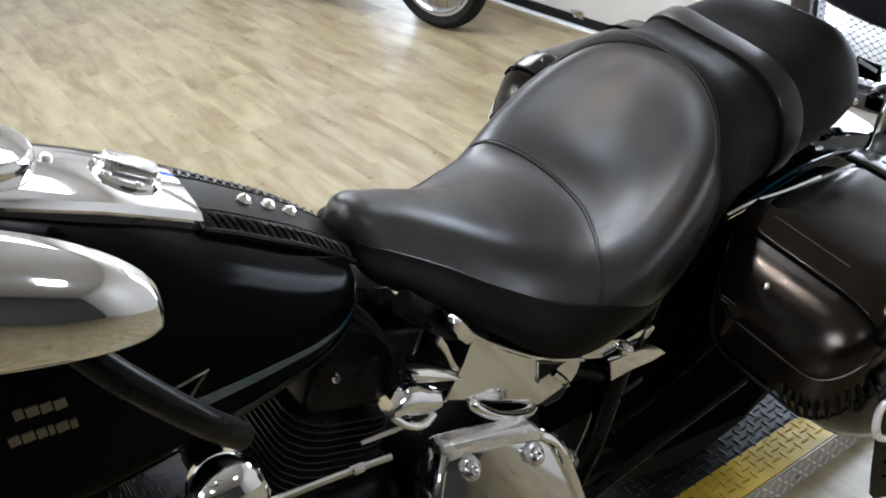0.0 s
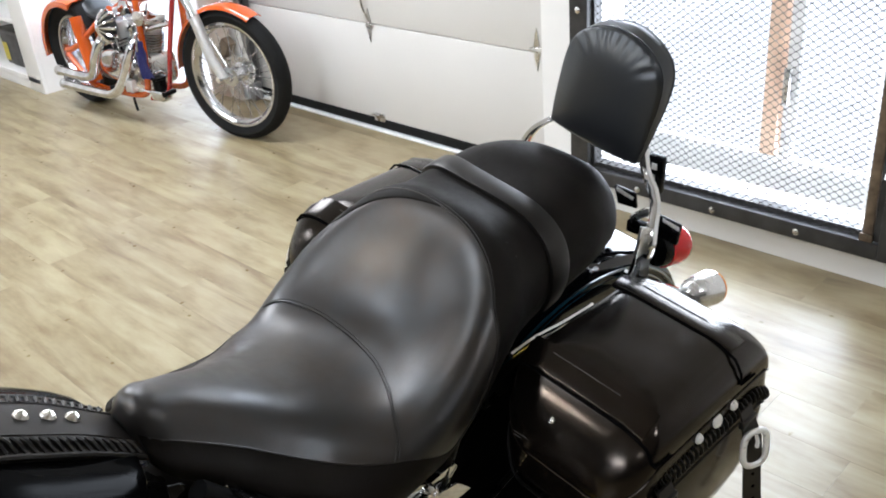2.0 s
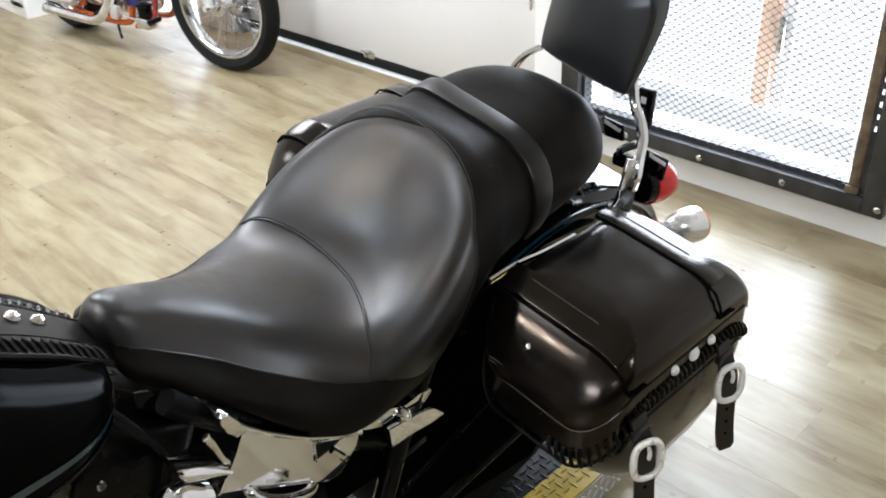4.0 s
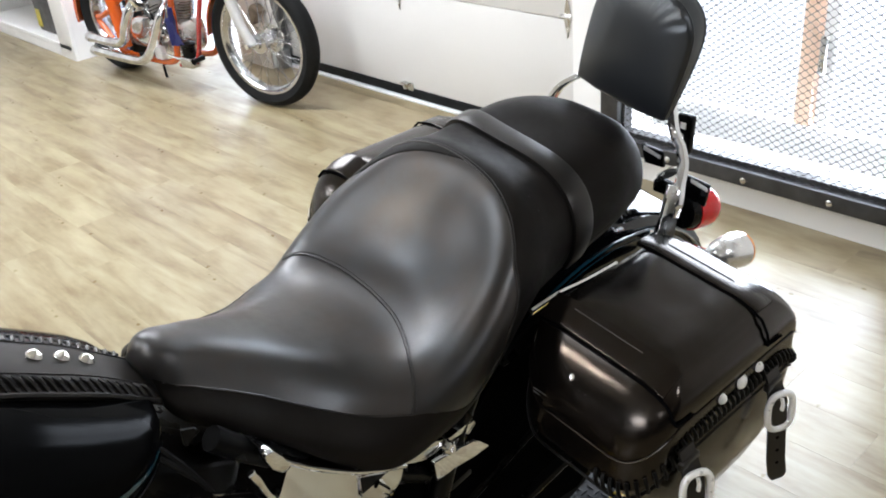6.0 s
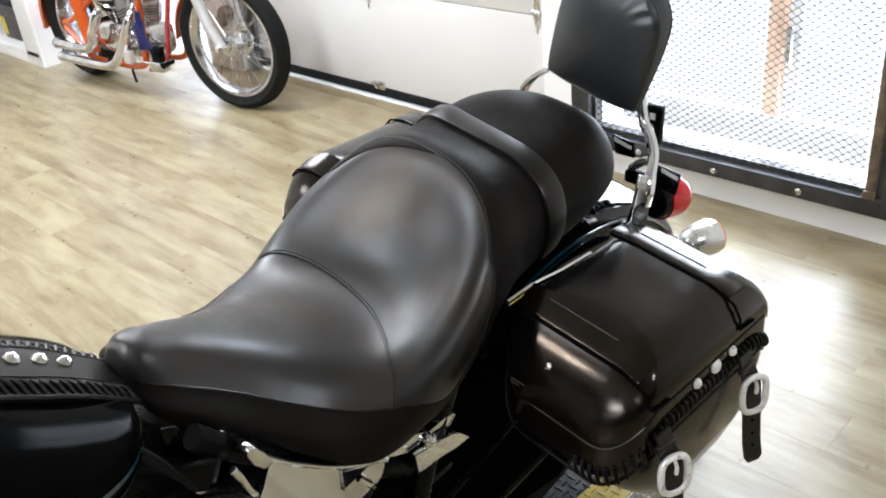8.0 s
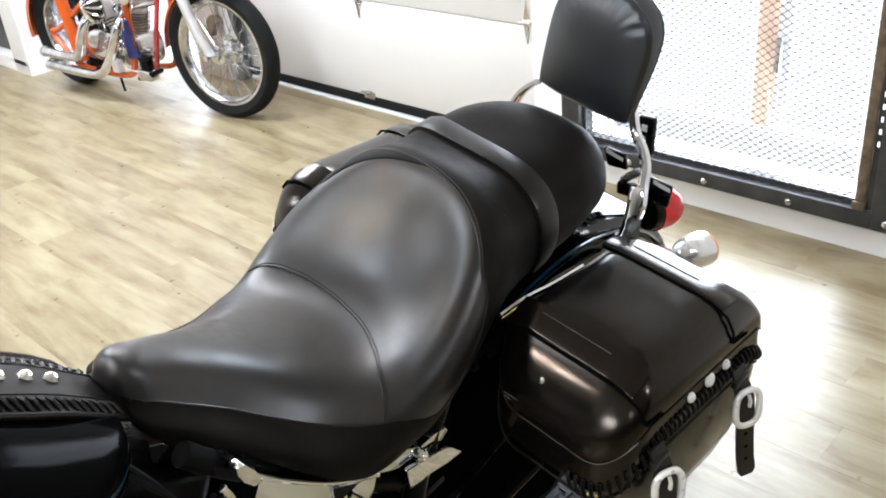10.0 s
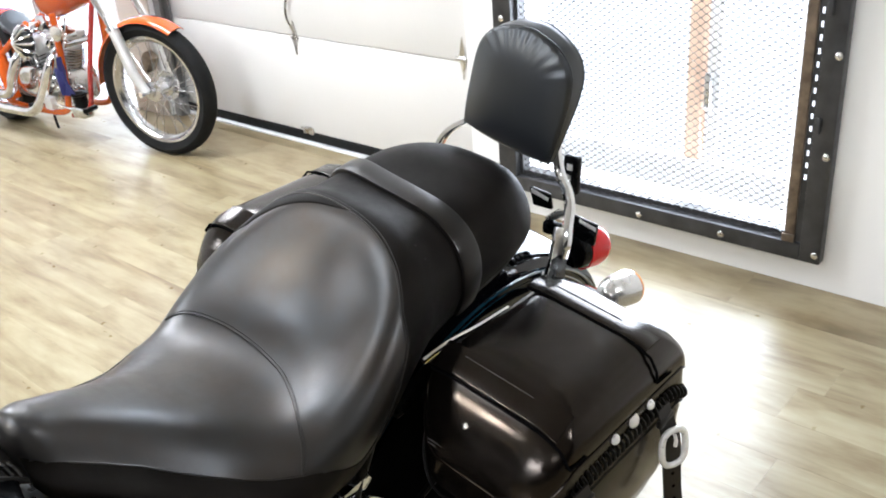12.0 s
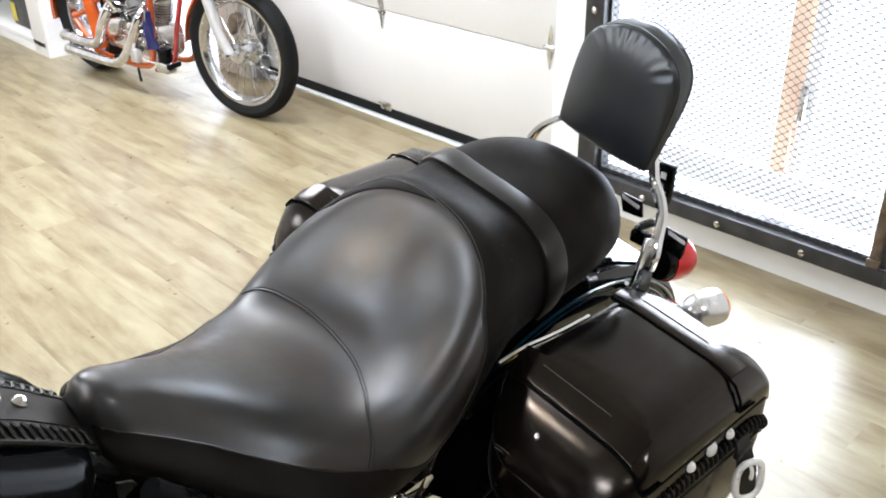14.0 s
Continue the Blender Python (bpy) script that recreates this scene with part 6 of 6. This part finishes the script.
air = part("air_cleaner", lathe([(0.03, -0.05), (0.074, -0.03), (0.080, -0.012), (0.062, 0.010), (0.036, 0.030), (0.018, 0.042), (0, 0.045)], AIR, 28), FIN_METAL, chop, "ribbed chrome air cleaner", 50)
for k in range(12):
    a = 2 * math.pi * k / 12
    part("rib", tube([AIR @ V((math.cos(a) * r, math.sin(a) * r, h)) for r, h in ((0.014, 0.044), (0.038, 0.031), (0.064, 0.011), (0.081, -0.012), (0.075, -0.030))], [0.004, 0.006, 0.008, 0.009, 0.006], 8), CHROME, air)
part("nose_cap", lathe([(0.018, 0.036), (0.018, 0.046), (0.010, 0.051), (0, 0.052)], AIR, 16), CHROME, air)
part("carburettor", box((-0.87, -0.125, 0.44), (-0.80, -0.06, 0.53), 0.014, 2), CAST_ALLOY, chop, "cast alloy carburettor")
part("intake_manifold", tube(curve([(-0.90, -0.03, 0.50), (-0.86, -0.06, 0.485), (-0.80, -0.06, 0.485), (-0.75, -0.03, 0.50)], 5), 0.024, 14), ENGINE_CHROME, chop, "polished intake manifold")
part("top_mount", prism([(-0.90, 0.555), (-0.86, 0.615), (-0.80, 0.62), (-0.76, 0.555), (-0.79, 0.54), (-0.87, 0.54)], "y", -0.055, -0.043, 0.003), ENGINE_CHROME, chop, "chrome top motor mount")
part("regulator", box((-0.765, -0.185, 0.185), (-0.705, -0.150, 0.250), 0.006, 2), CAST_ALLOY, chop, "pale alloy regulator box")
part("control_rod", tube([(-0.86, -0.165, 0.20), (-0.72, -0.165, 0.215), (-0.55, -0.15, 0.195)], 0.006, 8), CHROME, chop)
for k in range(5):
    part("spring_coil", lathe([(0.008, -0.0025), (0.0115, 0), (0.008, 0.0025)], aim((-0.872 + 0.011 * k, -0.200, 0.198 + 0.002 * k), (1, 0, 0.2)), 12), BLACK_METAL, chop)
part("primary_case", add_rings(bmesh.new(), [[V((-0.90 + 0.19 * math.copysign(abs(math.cos(a)) ** 0.8, math.cos(a)) * q, y, 0.285 + 0.085 * math.sin(a) * q)) for a in (2 * math.pi * j / 28 for j in range(28))] for y, q in ((-0.09, 0.96), (-0.112, 1.0), (-0.122, 0.92), (-0.126, 0.70), (-0.127, 0.05))], True, True), ENGINE_CHROME, chop, "polished gear case", 50)
cam_ = part("cam_cover", lathe([(0.080, -0.02), (0.080, 0.0), (0.058, 0.014), (0.02, 0.020), (0, 0.020)], aim((-0.80, -0.122, 0.275), (0, -1, 0)), 26), ENGINE_CHROME, chop, "", 50)
for k in range(6):
    a = 2 * math.pi * k / 6 + 0.3
    part("cover_bolt", lathe([(0.006, 0), (0.006, 0.008), (0.004, 0.010)], aim((-0.80 + 0.068 * math.cos(a), -0.129, 0.275 + 0.068 * math.sin(a)), (0, -1, 0)), 8), SATIN, cam_)
part("oil_filter", lathe([(0.030, 0), (0.034, 0.006), (0.034, 0.06), (0.026, 0.07)], aim((-0.665, -0.06, 0.255), (1, -0.2, 0)), 20), ENGINE_CHROME, chop)
part("oil_tank", lathe([(0.02, -0.10), (0.068, -0.09), (0.072, 0.0), (0.068, 0.09), (0.02, 0.10)], aim((-1.04, 0, 0.44), (0, 1, 0)), 26), ENGINE_CHROME, chop, "chrome oil tank", 50)
part("gearbox", box((-1.17, -0.09, 0.18), (-0.99, 0.09, 0.32), 0.03, 3), SATIN, chop)
part("master_cylinder", lathe([(0.035, 0), (0.035, 0.05), (0.040, 0.052), (0.040, 0.062), (0.03, 0.07)], aim((-0.545, -0.12, 0.215), (0, 0, 1)), 16), BLACK_METAL, chop)
part("forward_control", box((-0.585, -0.16, 0.16), (-0.485, -0.10, 0.215), 0.01, 2), ENGINE_CHROME, chop)
part("foot_peg", tube([(-0.43, -0.12, 0.22), (-0.40, -0.20, 0.225)], 0.013, 10), BLACK_METAL, chop)
for q, (y0, z0) in enumerate(((-0.10, 0.60), (-0.07, 0.63), (-0.13, 0.57))):
    part("hose", tube(curve([(-0.56 - 0.02 * q, y0, z0), (-0.60, y0 - 0.03, z0 - 0.12), (-0.70 + 0.03 * q, y0 - 0.02, z0 - 0.22), (-0.66, y0, z0 - 0.32)], 5), 0.006, 6), SATIN if q else RUBBER, chop)
part("horn", lathe([(0.012, -0.02), (0.034, -0.012), (0.040, 0.0), (0.036, 0.010), (0, 0.014)], aim((-0.55, -0.15, 0.575), (0.2, -1, 0.1)), 20), NICKEL, chop)
for pts in ([(-0.70, -0.09, 0.46), (-0.69, -0.15, 0.40), (-0.78, -0.18, 0.24), (-0.88, -0.19, 0.165), (-1.02, -0.19, 0.150), (-1.36, -0.19, 0.150)],
            [(-0.93, -0.09, 0.47), (-0.945, -0.16, 0.42), (-0.985, -0.19, 0.33), (-1.03, -0.19, 0.255), (-1.12, -0.19, 0.222), (-1.38, -0.19, 0.222)]):
    pipe = part("exhaust_pipe", tube(curve(pts, 8), 0.026, 16), ENGINE_CHROME, chop, "chrome exhaust pipe")
    part("pipe_end", lathe([(0.026, 0), (0.029, 0.004), (0.029, 0.020), (0.023, 0.020), (0.023, 0.002)], aim(pts[-1], (-1, 0, 0)), 18, False), SATIN, pipe)
part("side_stand", tube([(-0.80, -0.13, 0.13), (-0.77, -0.145, 0.10), (-0.755, -0.15, 0.075)], 0.007, 8), BLACK_METAL, chop)
part("rag", add_rings(bmesh.new(), [[V((-0.590 + u * (0.022 + 0.16 * v) + 0.010 * math.sin(3 * v * 7 + u * 4), -0.155 + 0.012 * math.sin(u * 9 + v * 20) + d, 0.46 - v)) for u, d in ((-1, 0), (-0.5, -0.01), (0, 0.0), (0.5, -0.012), (1, 0), (1, 0.006), (0, 0.008), (-1, 0.006))] for v in (0.0, 0.03, 0.07, 0.12, 0.16, 0.19)], True, True), BLUE_CLOTH, chop, "dark blue cloth hung on the frame")

# ---------------------------------------------------------------- plank floor
floor = structure("floor", box((-6.6, -8.6, -0.20), (6.6, 2.685, -0.006)), plain("subfloor", (0.10, 0.08, 0.055), 0.7), "limed oak vinyl plank floor with a satin sheen", "floor", 0)
PW, PL = 0.152, 1.22


def plank_mesh(name, ln, wd, mat):
    return_bm = bmesh.new()
    h, c = 0.0, 0.0002
    a, b = ln / 2 - 0.00012, wd / 2 - 0.00012
    lo = [return_bm.verts.new((sx * a, sy * b, -0.0065)) for sx, sy in ((-1, -1), (1, -1), (1, 1), (-1, 1))]
    mid = [return_bm.verts.new((sx * a, sy * b, -c)) for sx, sy in ((-1, -1), (1, -1), (1, 1), (-1, 1))]
    top = [return_bm.verts.new((sx * (a - c), sy * (b - c), h)) for sx, sy in ((-1, -1), (1, -1), (1, 1), (-1, 1))]
    return_bm.faces.new(top)
    for i in range(4):
        j = (i + 1) % 4
        return_bm.faces.new((lo[i], lo[j], mid[j], mid[i]))
        return_bm.faces.new((mid[i], mid[j], top[j], top[i]))
    me = bpy.data.meshes.new(name)
    return_bm.to_mesh(me)
    return_bm.free()
    me.materials.append(mat)
    return me


rng = random.Random(5)
full, full_dark = plank_mesh("plank", PL, PW, OAK), plank_mesh("plank", PL, PW, OAK_BORDER_SHADE)
count, rest = 0, []
row = 0
y = 2.384 - PW / 2
while y > -8.3:
    x = -6.4 - rng.random() * PL
    while x < 6.2:
        cx = x + PL / 2
        if count < 280 and y > -1.7 and cx < 1.9:
            ob = new("plank", full)
            ob.parent = floor
            ob.location = (cx, y, 0)
            count += 1
        else:
            rest.append((cx, y))
        x += PL
    y -= PW
    row += 1
x = -6.3 - rng.random()
while x < 6.0:
    ob = new("plank", full_dark)
    ob.parent = floor
    ob.location = (x + PL / 2, 2.4985, 0)
    ob.scale = (1, 0.229 / PW, 1)
    x += PL
for cx in (-3.1425, -2.0965):
    ob = new("plank", plank_mesh("plank", 1.046, 0.071, OAK_BORDER_SHADE))
    ob.parent = floor
    ob.location = (cx, 2.6490, 0)
verts, faces = [], []
for cx, y in rest:
    i = len(verts)
    verts += [(cx + sx * (PL / 2 - 0.0003), y + sy * (PW / 2 - 0.0003), 0.0) for sx, sy in ((-1, -1), (1, -1), (1, 1), (-1, 1))]
    faces.append((i, i + 1, i + 2, i + 3))
me = bpy.data.meshes.new("far_planks")
me.from_pydata(verts, [], faces)
me.materials.append(OAK)
far = new("far_planks", me)
far.parent = floor
far["kind"] = "stuff"
